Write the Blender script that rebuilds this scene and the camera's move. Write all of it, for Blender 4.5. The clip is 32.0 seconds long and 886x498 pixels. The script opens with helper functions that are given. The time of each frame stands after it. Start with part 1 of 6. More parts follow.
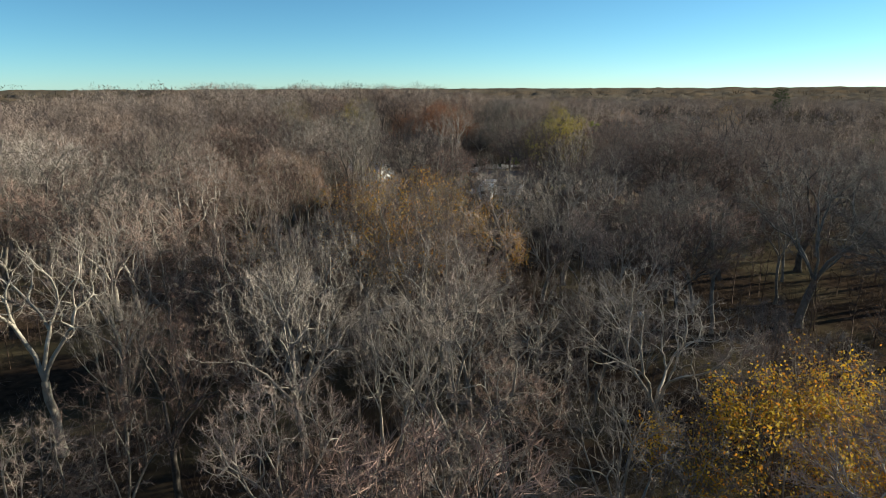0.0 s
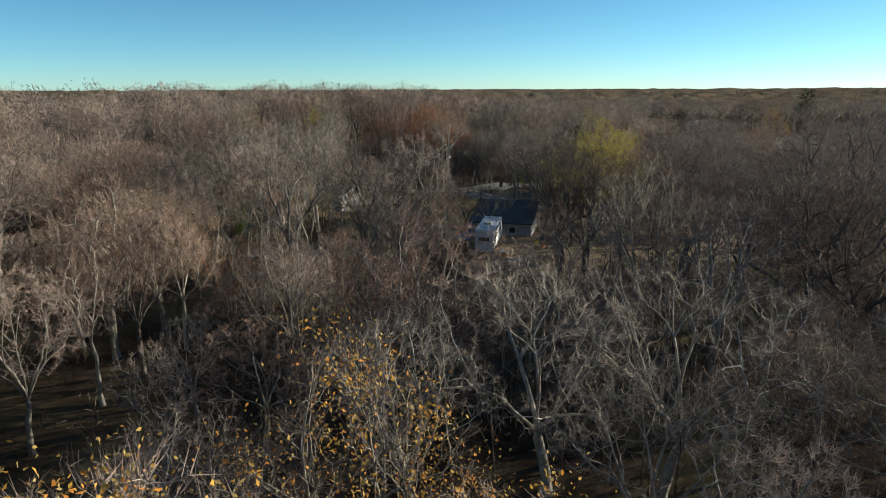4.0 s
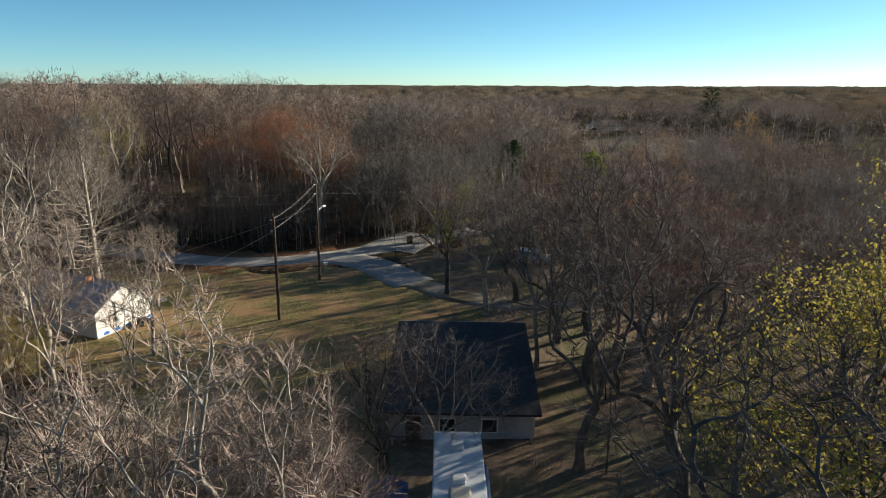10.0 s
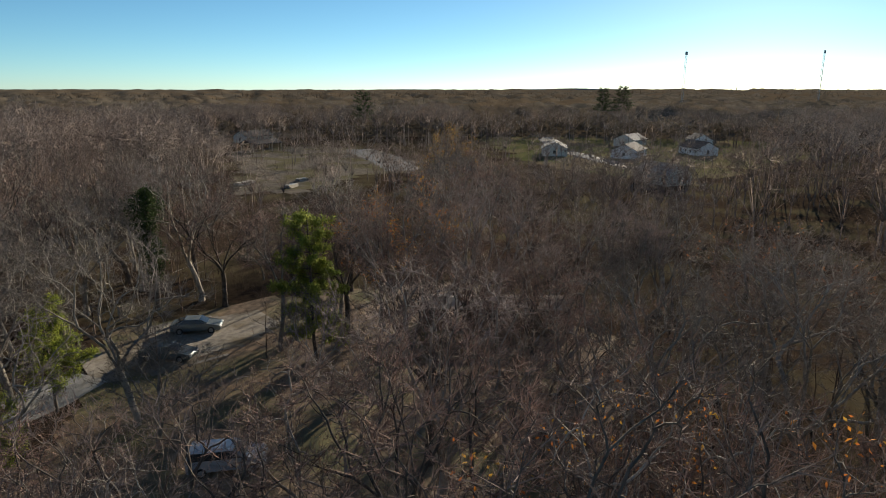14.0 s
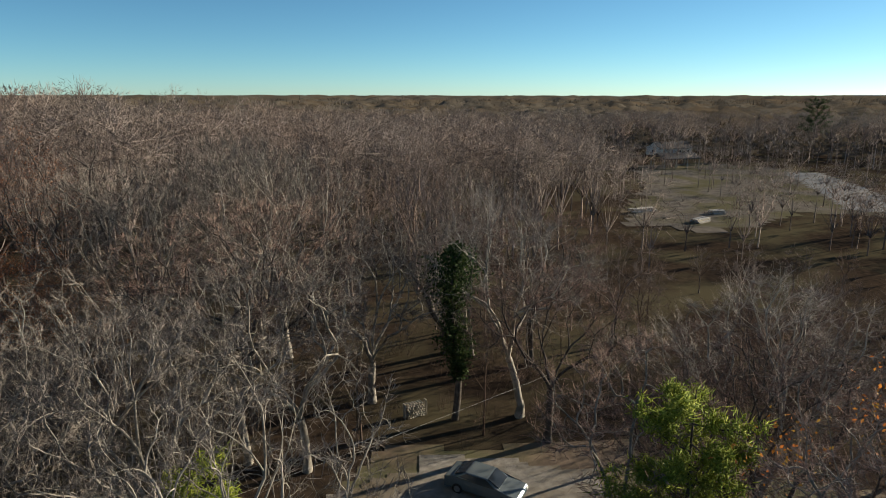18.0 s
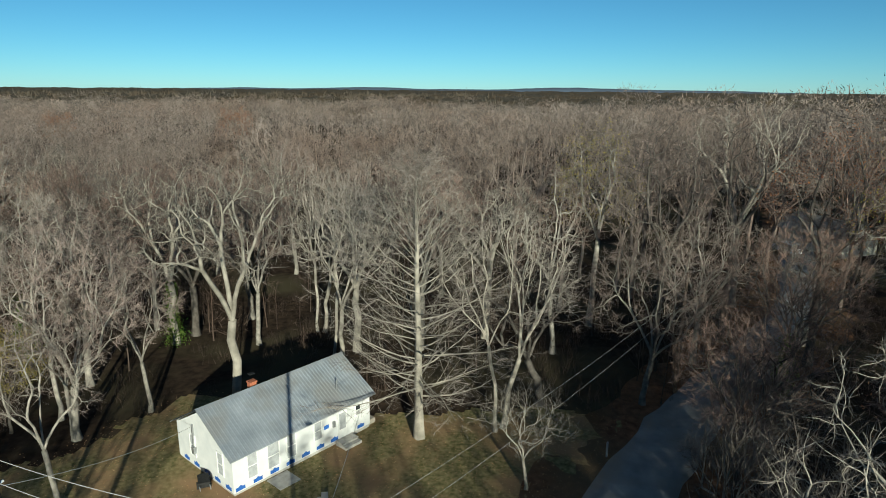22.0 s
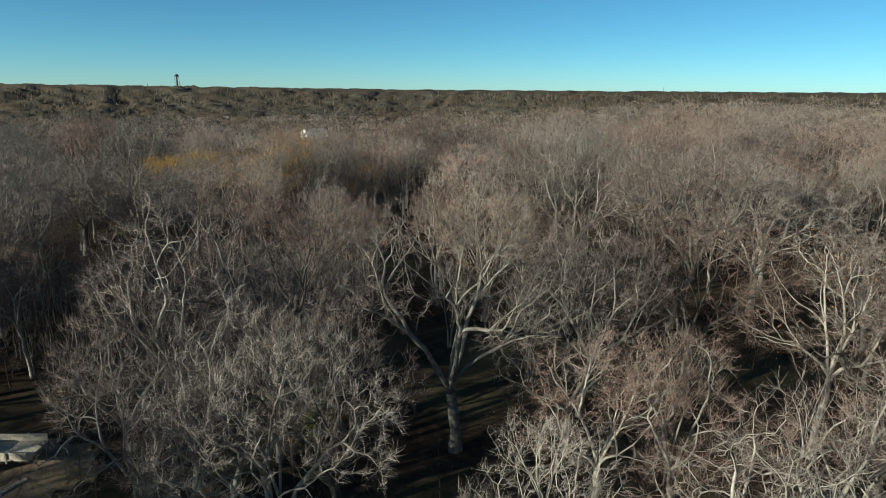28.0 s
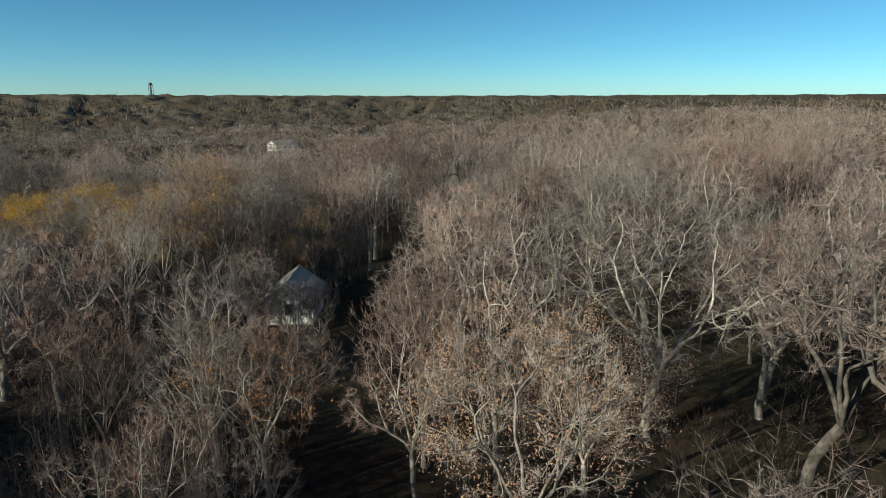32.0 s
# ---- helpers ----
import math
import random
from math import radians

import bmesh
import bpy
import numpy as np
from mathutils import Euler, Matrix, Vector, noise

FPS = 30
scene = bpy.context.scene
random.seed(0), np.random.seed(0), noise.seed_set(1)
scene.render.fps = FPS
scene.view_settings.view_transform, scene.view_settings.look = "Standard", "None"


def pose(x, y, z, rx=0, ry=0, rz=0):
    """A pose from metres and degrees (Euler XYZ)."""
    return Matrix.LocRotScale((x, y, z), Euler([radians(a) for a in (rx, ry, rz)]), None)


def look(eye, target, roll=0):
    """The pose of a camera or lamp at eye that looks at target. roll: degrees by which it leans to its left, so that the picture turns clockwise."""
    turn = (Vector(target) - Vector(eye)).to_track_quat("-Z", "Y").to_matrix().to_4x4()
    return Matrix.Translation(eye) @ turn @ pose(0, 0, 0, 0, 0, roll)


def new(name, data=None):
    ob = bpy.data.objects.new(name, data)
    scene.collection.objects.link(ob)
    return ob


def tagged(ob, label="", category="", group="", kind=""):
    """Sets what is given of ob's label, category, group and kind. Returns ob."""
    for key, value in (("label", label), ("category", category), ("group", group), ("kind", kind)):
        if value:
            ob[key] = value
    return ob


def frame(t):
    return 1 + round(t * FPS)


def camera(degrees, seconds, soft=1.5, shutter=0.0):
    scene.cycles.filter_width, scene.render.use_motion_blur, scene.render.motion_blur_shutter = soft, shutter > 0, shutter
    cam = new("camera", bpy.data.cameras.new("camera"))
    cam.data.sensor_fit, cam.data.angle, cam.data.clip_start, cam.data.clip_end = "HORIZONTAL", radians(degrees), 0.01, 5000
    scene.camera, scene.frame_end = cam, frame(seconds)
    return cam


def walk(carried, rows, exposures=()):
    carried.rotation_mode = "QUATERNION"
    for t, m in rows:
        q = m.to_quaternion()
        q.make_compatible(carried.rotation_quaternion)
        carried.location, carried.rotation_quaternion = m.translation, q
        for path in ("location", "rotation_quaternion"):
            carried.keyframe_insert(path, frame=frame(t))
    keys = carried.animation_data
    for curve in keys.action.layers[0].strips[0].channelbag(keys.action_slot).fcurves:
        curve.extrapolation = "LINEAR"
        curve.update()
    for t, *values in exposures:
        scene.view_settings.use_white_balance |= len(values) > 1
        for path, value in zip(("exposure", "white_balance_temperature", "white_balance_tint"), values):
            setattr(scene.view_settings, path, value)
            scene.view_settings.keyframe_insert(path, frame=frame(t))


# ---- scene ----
cam = camera(70.4, 32.0, soft=1.0)

PATH = [
    (0, (4.965, -31.201, 23.135), (4.817, -29.269, 22.637), -0.2),
    (0.5, (4.734, -26.573, 23.137), (4.588, -24.641, 22.64), -0.1),
    (1, (4.562, -21.896, 23.113), (4.42, -19.964, 22.614), -0.2),
    (1.5, (4.468, -17.111, 23.09), (4.328, -15.179, 22.593), -0.2),
    (2, (4.373, -12.205, 23.061), (4.235, -10.272, 22.565), -0.3),
    (2.5, (4.23, -7.206, 23.004), (4.095, -5.273, 22.508), -0.3),
    (3, (4.057, -2.177, 22.951), (3.924, -0.243, 22.455), -0.3),
    (3.5, (3.941, 2.863, 22.896), (3.81, 4.796, 22.4), -0.2),
    (5.5, (2.36, 23.147, 22.959), (2.238, 25.081, 22.467), -0.2),
    (6, (1.984, 28.19, 22.936), (1.863, 30.125, 22.444), -0.1),
    (6.5, (1.553, 33.207, 22.86), (1.434, 35.141, 22.367), -0.1),
    (7, (1.077, 38.205, 22.771), (0.958, 40.139, 22.276), -0.1),
    (7.5, (0.592, 43.203, 22.693), (0.476, 45.137, 22.197), -0.1),
    (8, (0.148, 48.194, 22.637), (0.041, 50.128, 22.139), -0.1),
    (8.5, (-0.153, 53.183, 22.58), (-0.24, 55.118, 22.081), 0.1),
    (9, (-0.298, 58.23, 22.595), (-0.29, 60.166, 22.093), 0.1),
    (9.5, (-0.219, 63.352, 22.609), (-0.077, 65.282, 22.106), 0.2),
    (10, (0.114, 68.594, 22.61), (0.382, 70.511, 22.103), 0.3),
    (10.5, (0.698, 74.016, 22.66), (1.018, 75.924, 22.155), 0.3),
    (11, (1.459, 79.617, 22.749), (1.798, 81.523, 22.248), 0.2),
    (11.5, (2.34, 85.346, 22.818), (2.711, 87.247, 22.319), 0.1),
    (12, (3.421, 91.083, 22.9), (3.862, 92.97, 22.403), -0.1),
    (12.5, (4.829, 96.599, 22.966), (5.418, 98.446, 22.473), -0.2),
    (13, (6.613, 101.659, 22.985), (7.455, 103.405, 22.492), -0.1),
    (13.5, (8.792, 106.201, 23.003), (9.867, 107.813, 22.509), 0.0),
    (14, (11.041, 110.274, 22.977), (12.28, 111.764, 22.485), 0.2),
    (14.5, (13.239, 114.018, 22.934), (14.612, 115.387, 22.443), 0.3),
    (16.5, (21.721, 127.371, 22.911), (22.904, 128.91, 22.43), 0.2),
    (17, (23.482, 130.675, 22.948), (24.319, 132.426, 22.468), 0.2),
    (17.5, (24.625, 133.988, 22.934), (25.115, 135.867, 22.456), -0.0),
    (18, (25.125, 137.187, 23.024), (25.227, 139.127, 22.546), 0.1),
    (18.5, (24.848, 140.143, 23.034), (24.485, 142.05, 22.552), 0.2),
    (19, (23.827, 142.693, 22.971), (23.032, 144.462, 22.484), 0.3),
    (19.5, (22.172, 144.738, 22.907), (20.935, 146.23, 22.415), 0.4),
    (20, (20.03, 146.226, 22.867), (18.358, 147.204, 22.372), 0.5),
    (20.5, (17.582, 147.252, 22.858), (15.758, 147.906, 22.363), 0.5),
    (21, (14.949, 147.886, 22.893), (13.057, 148.304, 22.399), 0.4),
    (21.5, (12.063, 147.942, 22.959), (10.127, 148.034, 22.466), 0.5),
    (22, (9.126, 147.575, 22.977), (7.213, 147.263, 22.485), 0.5),
    (22.5, (6.155, 146.812, 22.94), (4.298, 146.254, 22.447), 0.5),
    (23, (3.113, 145.637, 22.955), (1.317, 144.906, 22.462), 0.4),
    (23.5, (0.12, 144.085, 23.003), (-1.596, 143.182, 22.512), 0.4),
    (24, (-2.703, 142.198, 23.037), (-4.283, 141.075, 22.546), 0.2),
    (24.5, (-5.301, 139.858, 23.067), (-6.698, 138.514, 22.575), 0.2),
    (25, (-7.653, 137.154, 23.087), (-8.918, 135.686, 22.594), 0.3),
    (25.5, (-9.784, 134.327, 23.173), (-10.949, 132.777, 22.683), 0.5),
    (26, (-11.642, 131.351, 23.244), (-12.569, 129.649, 22.75), 0.3),
    (26.5, (-13.222, 128.074, 23.269), (-13.902, 126.261, 22.771), 0.4),
    (28.5, (-16.018, 113.521, 23.228), (-16.166, 111.589, 22.736), 0.2),
    (29, (-16.352, 109.831, 23.214), (-16.492, 107.897, 22.724), 0.1),
    (29.5, (-16.735, 106.092, 23.191), (-16.924, 104.162, 22.704), 0.0),
    (30, (-17.194, 102.209, 23.169), (-17.433, 100.283, 22.683), -0.0),
    (30.5, (-17.723, 98.117, 23.172), (-17.973, 96.193, 22.688), -0.1),
    (31, (-18.383, 93.773, 23.139), (-18.634, 91.848, 22.656), -0.2),
    (31.5, (-18.881, 89.126, 23.165), (-19.135, 87.201, 22.684), -0.2),
    (32, (-19.176, 84.291, 23.199), (-19.428, 82.365, 22.722), -0.2),
]
walk(cam, [(t, look(eye, target, roll)) for t, eye, target, roll in PATH],
     [(0, 0.44, 6850, -2), (9, 0.36, 6980, 0), (12, 0.44, 7230, 4), (14.5, 0.06, 7150, 4), (17, -0.06, 7180, 5), (18, 0.2, 7080, 2), (19, 0.42, 6720, -3), (21, -0.12, 6150, -12),
      (23, -0.38, 6100, -12), (24.7, -0.44, 6100, -12), (26.5, -0.28, 6100, -12), (28.5, 0.09, 6300, -8), (30, 0.13, 6450, -6), (32, 0.04, 6350, -7)])

# ---- light: low sun from the east-north-east, clear sky ----
SUN_AZ = math.atan2(0.915, 0.403)
SUN_EL = radians(15.0)
world = bpy.data.worlds.new("world")
scene.world = world
world.use_nodes = True
wn = world.node_tree
sky = wn.nodes.new("ShaderNodeTexSky")
sky.sky_type = "NISHITA"
sky.sun_disc = False
sky.sun_elevation = SUN_EL
sky.sun_rotation = SUN_AZ
sky.altitude = 100.0
sky.air_density = 0.6
sky.dust_density = 0.07
sky.ozone_density = 8.0
clear = wn.nodes.new("ShaderNodeMix")
clear.data_type, clear.blend_type = "RGBA", "MULTIPLY"
clear.inputs[0].default_value = 1.0
clear.inputs[7].default_value = (1.68, 1.33, 0.91, 1)
wn.links.new(sky.outputs[0], clear.inputs[6])
wn.links.new(clear.outputs[2], wn.nodes["Background"].inputs[0])
wn.nodes["Background"].inputs[1].default_value = 0.128
sun_data = bpy.data.lights.new("sun", "SUN")
sun_data.energy = 8.9
sun_data.angle = radians(0.55)
sun_data.color = (1.0, 0.88, 0.775)
sun = new("sun", sun_data)
TO_SUN = Vector((math.sin(SUN_AZ) * math.cos(SUN_EL), math.cos(SUN_AZ) * math.cos(SUN_EL), math.sin(SUN_EL)))
sun.matrix_world = look(Vector((0, 0, 60)) + TO_SUN * 50, Vector((0, 0, 60)))
scene.view_settings.exposure = 0.0

# ---- materials ----


def let_through(nt, bs, colour, share):
    """Lets a share of the light pass through thin twigs and leaves."""
    tr = nt.nodes.new("ShaderNodeBsdfTranslucent")
    mix = nt.nodes.new("ShaderNodeMixShader")
    mix.inputs[0].default_value = share
    nt.links.new(colour, tr.inputs["Color"])
    nt.links.new(bs.outputs[0], mix.inputs[1])
    nt.links.new(tr.outputs[0], mix.inputs[2])
    nt.links.new(mix.outputs[0], nt.nodes["Material Output"].inputs["Surface"])


def tinted(name, a, b, scale=4.0, rough=0.8, bump=0.3, fine=40.0, spread=0.0, metal=0.0, c=None, patch=0.05, spec=0.08, thin=0.0, isle=0.0):
    """A surface of two mixed tones with grain; c: a third tone in wide patches; spread: tone shift from thing to thing; thin: light let through; isle: tone shift from twig to twig."""
    m = bpy.data.materials.new(name)
    m.use_nodes = True
    nt = m.node_tree
    bs = nt.nodes["Principled BSDF"]
    geo = nt.nodes.new("ShaderNodeNewGeometry")
    n1 = nt.nodes.new("ShaderNodeTexNoise")
    n1.inputs["Scale"].default_value = scale
    n1.inputs["Detail"].default_value = 5.0
    nt.links.new(geo.outputs["Position"], n1.inputs["Vector"])
    ramp = nt.nodes.new("ShaderNodeValToRGB")
    ramp.color_ramp.elements[0].position, ramp.color_ramp.elements[1].position = 0.32, 0.68
    ramp.color_ramp.elements[0].color, ramp.color_ramp.elements[1].color = (*a, 1), (*b, 1)
    nt.links.new(n1.outputs["Fac"], ramp.inputs[0])
    out = ramp.outputs[0]
    if c:
        n2 = nt.nodes.new("ShaderNodeTexNoise")
        n2.inputs["Scale"].default_value = patch
        n2.inputs["Detail"].default_value = 4.0
        nt.links.new(geo.outputs["Position"], n2.inputs["Vector"])
        r2 = nt.nodes.new("ShaderNodeMapRange")
        r2.inputs["From Min"].default_value, r2.inputs["From Max"].default_value = 0.45, 0.62
        nt.links.new(n2.outputs["Fac"], r2.inputs[0])
        mx = nt.nodes.new("ShaderNodeMix")
        mx.data_type = "RGBA"
        nt.links.new(r2.outputs[0], mx.inputs[0])
        nt.links.new(out, mx.inputs[6])
        mx.inputs[7].default_value = (*c, 1)
        out = mx.outputs[2]
    if spread:
        info = nt.nodes.new("ShaderNodeObjectInfo")
        r3 = nt.nodes.new("ShaderNodeMapRange")
        r3.inputs["To Min"].default_value, r3.inputs["To Max"].default_value = 1 - spread, 1 + spread
        nt.links.new(info.outputs["Random"], r3.inputs[0])
        hv = nt.nodes.new("ShaderNodeHueSaturation")
        nt.links.new(r3.outputs[0], hv.inputs["Value"])
        nt.links.new(out, hv.inputs["Color"])
        out = hv.outputs[0]
    if isle:
        r4 = nt.nodes.new("ShaderNodeMapRange")
        r4.inputs["To Min"].default_value, r4.inputs["To Max"].default_value = 1 - isle, 1 + isle
        nt.links.new(geo.outputs["Random Per Island"], r4.inputs[0])
        hv = nt.nodes.new("ShaderNodeHueSaturation")
        nt.links.new(r4.outputs[0], hv.inputs["Value"])
        nt.links.new(out, hv.inputs["Color"])
        out = hv.outputs[0]
    nt.links.new(out, bs.inputs["Base Color"])
    bs.inputs["Roughness"].default_value = rough
    bs.inputs["Metallic"].default_value = metal
    bs.inputs["Specular IOR Level"].default_value = spec
    if bump:
        n3 = nt.nodes.new("ShaderNodeTexNoise")
        n3.inputs["Scale"].default_value = fine
        n3.inputs["Detail"].default_value = 3.0
        nt.links.new(geo.outputs["Position"], n3.inputs["Vector"])
        bp = nt.nodes.new("ShaderNodeBump")
        bp.inputs["Strength"].default_value = bump
        bp.inputs["Distance"].default_value = 0.03 if fine > 2 else 0.9
        nt.links.new(n3.outputs["Fac"], bp.inputs["Height"])
        nt.links.new(bp.outputs[0], bs.inputs["Normal"])
    if thin:
        let_through(nt, bs, out, thin)
    return m


def leafy(name, tones, rough=0.7):
    """Leaves: every leaf takes one of the tones."""
    m = bpy.data.materials.new(name)
    m.use_nodes = True
    nt = m.node_tree
    bs = nt.nodes["Principled BSDF"]
    geo = nt.nodes.new("ShaderNodeNewGeometry")
    ramp = nt.nodes.new("ShaderNodeValToRGB")
    ramp.color_ramp.interpolation = "CONSTANT"
    el = ramp.color_ramp.elements
    while len(el) < len(tones):
        el.new(0.5)
    for i, tone in enumerate(tones):
        el[i].position = i / len(tones)
        el[i].color = (*tone, 1)
    nt.links.new(geo.outputs["Random Per Island"], ramp.inputs[0])
    nt.links.new(ramp.outputs[0], bs.inputs["Base Color"])
    bs.inputs["Roughness"].default_value = rough
    bs.inputs["Specular IOR Level"].default_value = 0.1
    let_through(nt, bs, ramp.outputs[0], 0.35)
    return m


BARK = tinted("grey_bark", (0.16, 0.147, 0.125), (0.33, 0.30, 0.26), 2.5, 0.9, 0.6, 25, 0.3)
BARK_DARK = tinted("dark_bark", (0.06, 0.052, 0.045), (0.13, 0.115, 0.10), 2.5, 0.9, 0.6, 25, 0.25)
BARK_PALE = tinted("pale_bark", (0.20, 0.182, 0.15), (0.42, 0.38, 0.32), 1.2, 0.85, 0.5, 20, 0.2)
TWIG = tinted("brown_twigs", (0.133, 0.101, 0.088), (0.257, 0.200, 0.176), 0.25, 0.9, 0, spread=0.38, thin=0.09, isle=0.45)
TWIG_PALE = tinted("pale_twigs", (0.140, 0.120, 0.105), (0.243, 0.209, 0.185), 0.3, 0.9, 0, spread=0.32, thin=0.09, isle=0.45)
TWIG_RED = tinted("reddish_twigs", (0.135, 0.092, 0.076), (0.234, 0.160, 0.133), 0.3, 0.9, 0, spread=0.32, thin=0.09, isle=0.45)
WOODS = tinted("woods_twigs", (0.125, 0.102, 0.090), (0.30, 0.25, 0.22), 0.11, 0.9, 0, c=(0.21, 0.155, 0.128), patch=0.035, thin=0.11, isle=0.45)
# low growth: twig tones darkened to stand in for shade inside the woods
SAPLING_SHADED = tinted("shaded_saplings", (0.07, 0.054, 0.045), (0.17, 0.13, 0.11), 0.12, 0.9, 0, c=(0.10, 0.07, 0.054), patch=0.05, thin=0.2)
UNDER_SHADED = tinted("shaded_brush", (0.05, 0.038, 0.031), (0.12, 0.085, 0.066), 0.3, 0.9, 0, thin=0.2)
FAR_WOODS = tinted("far_woods", (0.06, 0.052, 0.041), (0.14, 0.12, 0.094), 0.09, 0.95, 0.5, 0.9, c=(0.11, 0.083, 0.056), patch=0.012, spec=0.0)
CROWNS = tinted("far_crowns", (0.075, 0.064, 0.05), (0.15, 0.125, 0.096), 0.06, 0.95, 0.45, 0.7, c=(0.085, 0.064, 0.046), patch=0.015, spec=0.0, thin=0.2)
# woodland litter: the shade under the trees is put into these dark browns
LITTER_SHADED = tinted("shaded_leaf_litter", (0.025, 0.019, 0.015), (0.062, 0.044, 0.031), 1.3, 0.95, 0.8, 9, c=(0.08, 0.068, 0.042), patch=0.09, spec=0.0)
GRASS = tinted("autumn_lawn", (0.105, 0.10, 0.041), (0.28, 0.23, 0.118), 3.5, 0.95, 0.9, 14, c=(0.31, 0.20, 0.112), patch=0.22, spec=0.0)
ASPHALT = tinted("worn_asphalt", (0.23, 0.23, 0.23), (0.33, 0.325, 0.315), 0.9, 0.85, 0.4, 60, c=(0.28, 0.265, 0.24), patch=0.3)
GRAVEL = tinted("pale_gravel", (0.20, 0.18, 0.155), (0.31, 0.285, 0.25), 2.0, 0.95, 0.8, 30, c=(0.16, 0.13, 0.09), patch=0.2, spec=0.0)
WHITE_WRAP = tinted("white_house_wrap", (0.60, 0.61, 0.61), (0.70, 0.70, 0.69), 1.5, 0.6, 0.15, 8)
BLUE_PRINT = tinted("blue_print", (0.03, 0.10, 0.36), (0.05, 0.14, 0.45), 3, 0.55, 0)
TIN = tinted("galvanised_tin", (0.34, 0.37, 0.41), (0.50, 0.53, 0.57), 0.8, 0.42, 0.1, 30, metal=0.5, c=(0.38, 0.38, 0.38), patch=0.5)
GLASS = tinted("dark_glass", (0.02, 0.025, 0.03), (0.04, 0.045, 0.05), 1, 0.08, 0, spec=0.6)
BOARD = tinted("grey_boarding", (0.34, 0.35, 0.36), (0.46, 0.47, 0.48), 4, 0.6, 0.1)
WHITE_PAINT = tinted("white_paint", (0.70, 0.70, 0.68), (0.80, 0.80, 0.78), 2, 0.5, 0.1)
CREAM = tinted("cream_siding", (0.55, 0.52, 0.44), (0.66, 0.63, 0.55), 2, 0.6, 0.1)
BRICK = tinted("red_brick", (0.32, 0.11, 0.06), (0.45, 0.17, 0.10), 9, 0.9, 0.6, 30)
CONCRETE = tinted("concrete", (0.36, 0.34, 0.31), (0.48, 0.46, 0.42), 3, 0.9, 0.4, 30)
SHINGLE = tinted("dark_shingles", (0.045, 0.045, 0.05), (0.085, 0.083, 0.085), 3, 0.9, 0.7, 20)
SHINGLE_BLACK = tinted("black_shingles", (0.022, 0.022, 0.025), (0.045, 0.044, 0.046), 3, 0.62, 0.5, 20, spec=0.3)
SHINGLE_BROWN = tinted("weathered_brown_roof", (0.19, 0.175, 0.16), (0.29, 0.27, 0.245), 1.2, 0.9, 0.4, 20)
SHINGLE_GREY = tinted("grey_shingles", (0.26, 0.25, 0.235), (0.38, 0.365, 0.34), 2, 0.9, 0.6, 20)
RV_SKIN = tinted("camper_skin", (0.55, 0.58, 0.62), (0.70, 0.72, 0.75), 1.5, 0.4, 0.05)
TARP = tinted("blue_tarp", (0.05, 0.09, 0.19), (0.09, 0.15, 0.27), 2.5, 0.5, 0.5, 6)
POLE_WOOD = tinted("creosoted_pole", (0.06, 0.045, 0.035), (0.12, 0.09, 0.07), 5, 0.9, 0.5, 30)
PALE_WOOD = tinted("weathered_wood", (0.36, 0.32, 0.26), (0.50, 0.45, 0.37), 5, 0.85, 0.4, 30)
STEEL = tinted("grey_steel", (0.30, 0.31, 0.32), (0.42, 0.43, 0.44), 5, 0.45, 0, metal=0.7)
WIRE = tinted("pale_wire", (0.42, 0.41, 0.39), (0.52, 0.51, 0.49), 3, 0.5, 0)
BLACK = tinted("black_rubber", (0.02, 0.02, 0.02), (0.04, 0.04, 0.04), 8, 0.8, 0)
CAR_GREY = tinted("grey_car_paint", (0.16, 0.19, 0.20), (0.20, 0.23, 0.24), 1, 0.25, 0, metal=0.4)
CAR_SILVER = tinted("silver_car_paint", (0.42, 0.45, 0.48), (0.5, 0.53, 0.56), 1, 0.25, 0, metal=0.4)
CAR_WHITE = tinted("white_car_paint", (0.68, 0.69, 0.70), (0.76, 0.77, 0.78), 1, 0.3, 0)
YELLOW = tinted("yellow_plastic", (0.50, 0.34, 0.03), (0.58, 0.42, 0.06), 3, 0.5, 0.1)
RUST = tinted("rust_orange", (0.40, 0.15, 0.04), (0.52, 0.23, 0.07), 4, 0.8, 0.2)
NEEDLE = leafy("pine_needles", [(0.17, 0.22, 0.035), (0.26, 0.32, 0.045), (0.36, 0.39, 0.065), (0.20, 0.25, 0.045)])
CEDAR = leafy("dark_evergreen", [(0.03, 0.05, 0.02), (0.045, 0.07, 0.025), (0.06, 0.085, 0.03)])
LEAF_YELLOW = leafy("yellow_leaves", [(0.44, 0.25, 0.05), (0.36, 0.24, 0.07), (0.44, 0.19, 0.04), (0.30, 0.22, 0.09)])
LEAF_GOLD = leafy("golden_leaves", [(0.50, 0.32, 0.03), (0.42, 0.27, 0.04), (0.46, 0.20, 0.03), (0.36, 0.27, 0.06)])
LEAF_OLIVE = leafy("olive_leaves", [(0.30, 0.26, 0.06), (0.36, 0.29, 0.06), (0.23, 0.21, 0.06), (0.40, 0.32, 0.085)])
LEAF_RUST = leafy("rust_leaves", [(0.28, 0.12, 0.06), (0.20, 0.09, 0.05), (0.34, 0.155, 0.075), (0.22, 0.12, 0.075)])
LEAF_ORANGE = leafy("orange_leaves", [(0.50, 0.20, 0.04), (0.42, 0.24, 0.05), (0.46, 0.15, 0.04)])
LEAF_TAN = leafy("tan_leaves", [(0.34, 0.21, 0.14), (0.40, 0.27, 0.18), (0.30, 0.185, 0.12), (0.37, 0.23, 0.14)])
LEAF_GROUND = leafy("fallen_leaves", [(0.44, 0.26, 0.13), (0.34, 0.20, 0.11), (0.50, 0.35, 0.19), (0.28, 0.18, 0.11)])

# ---- mesh helpers ----


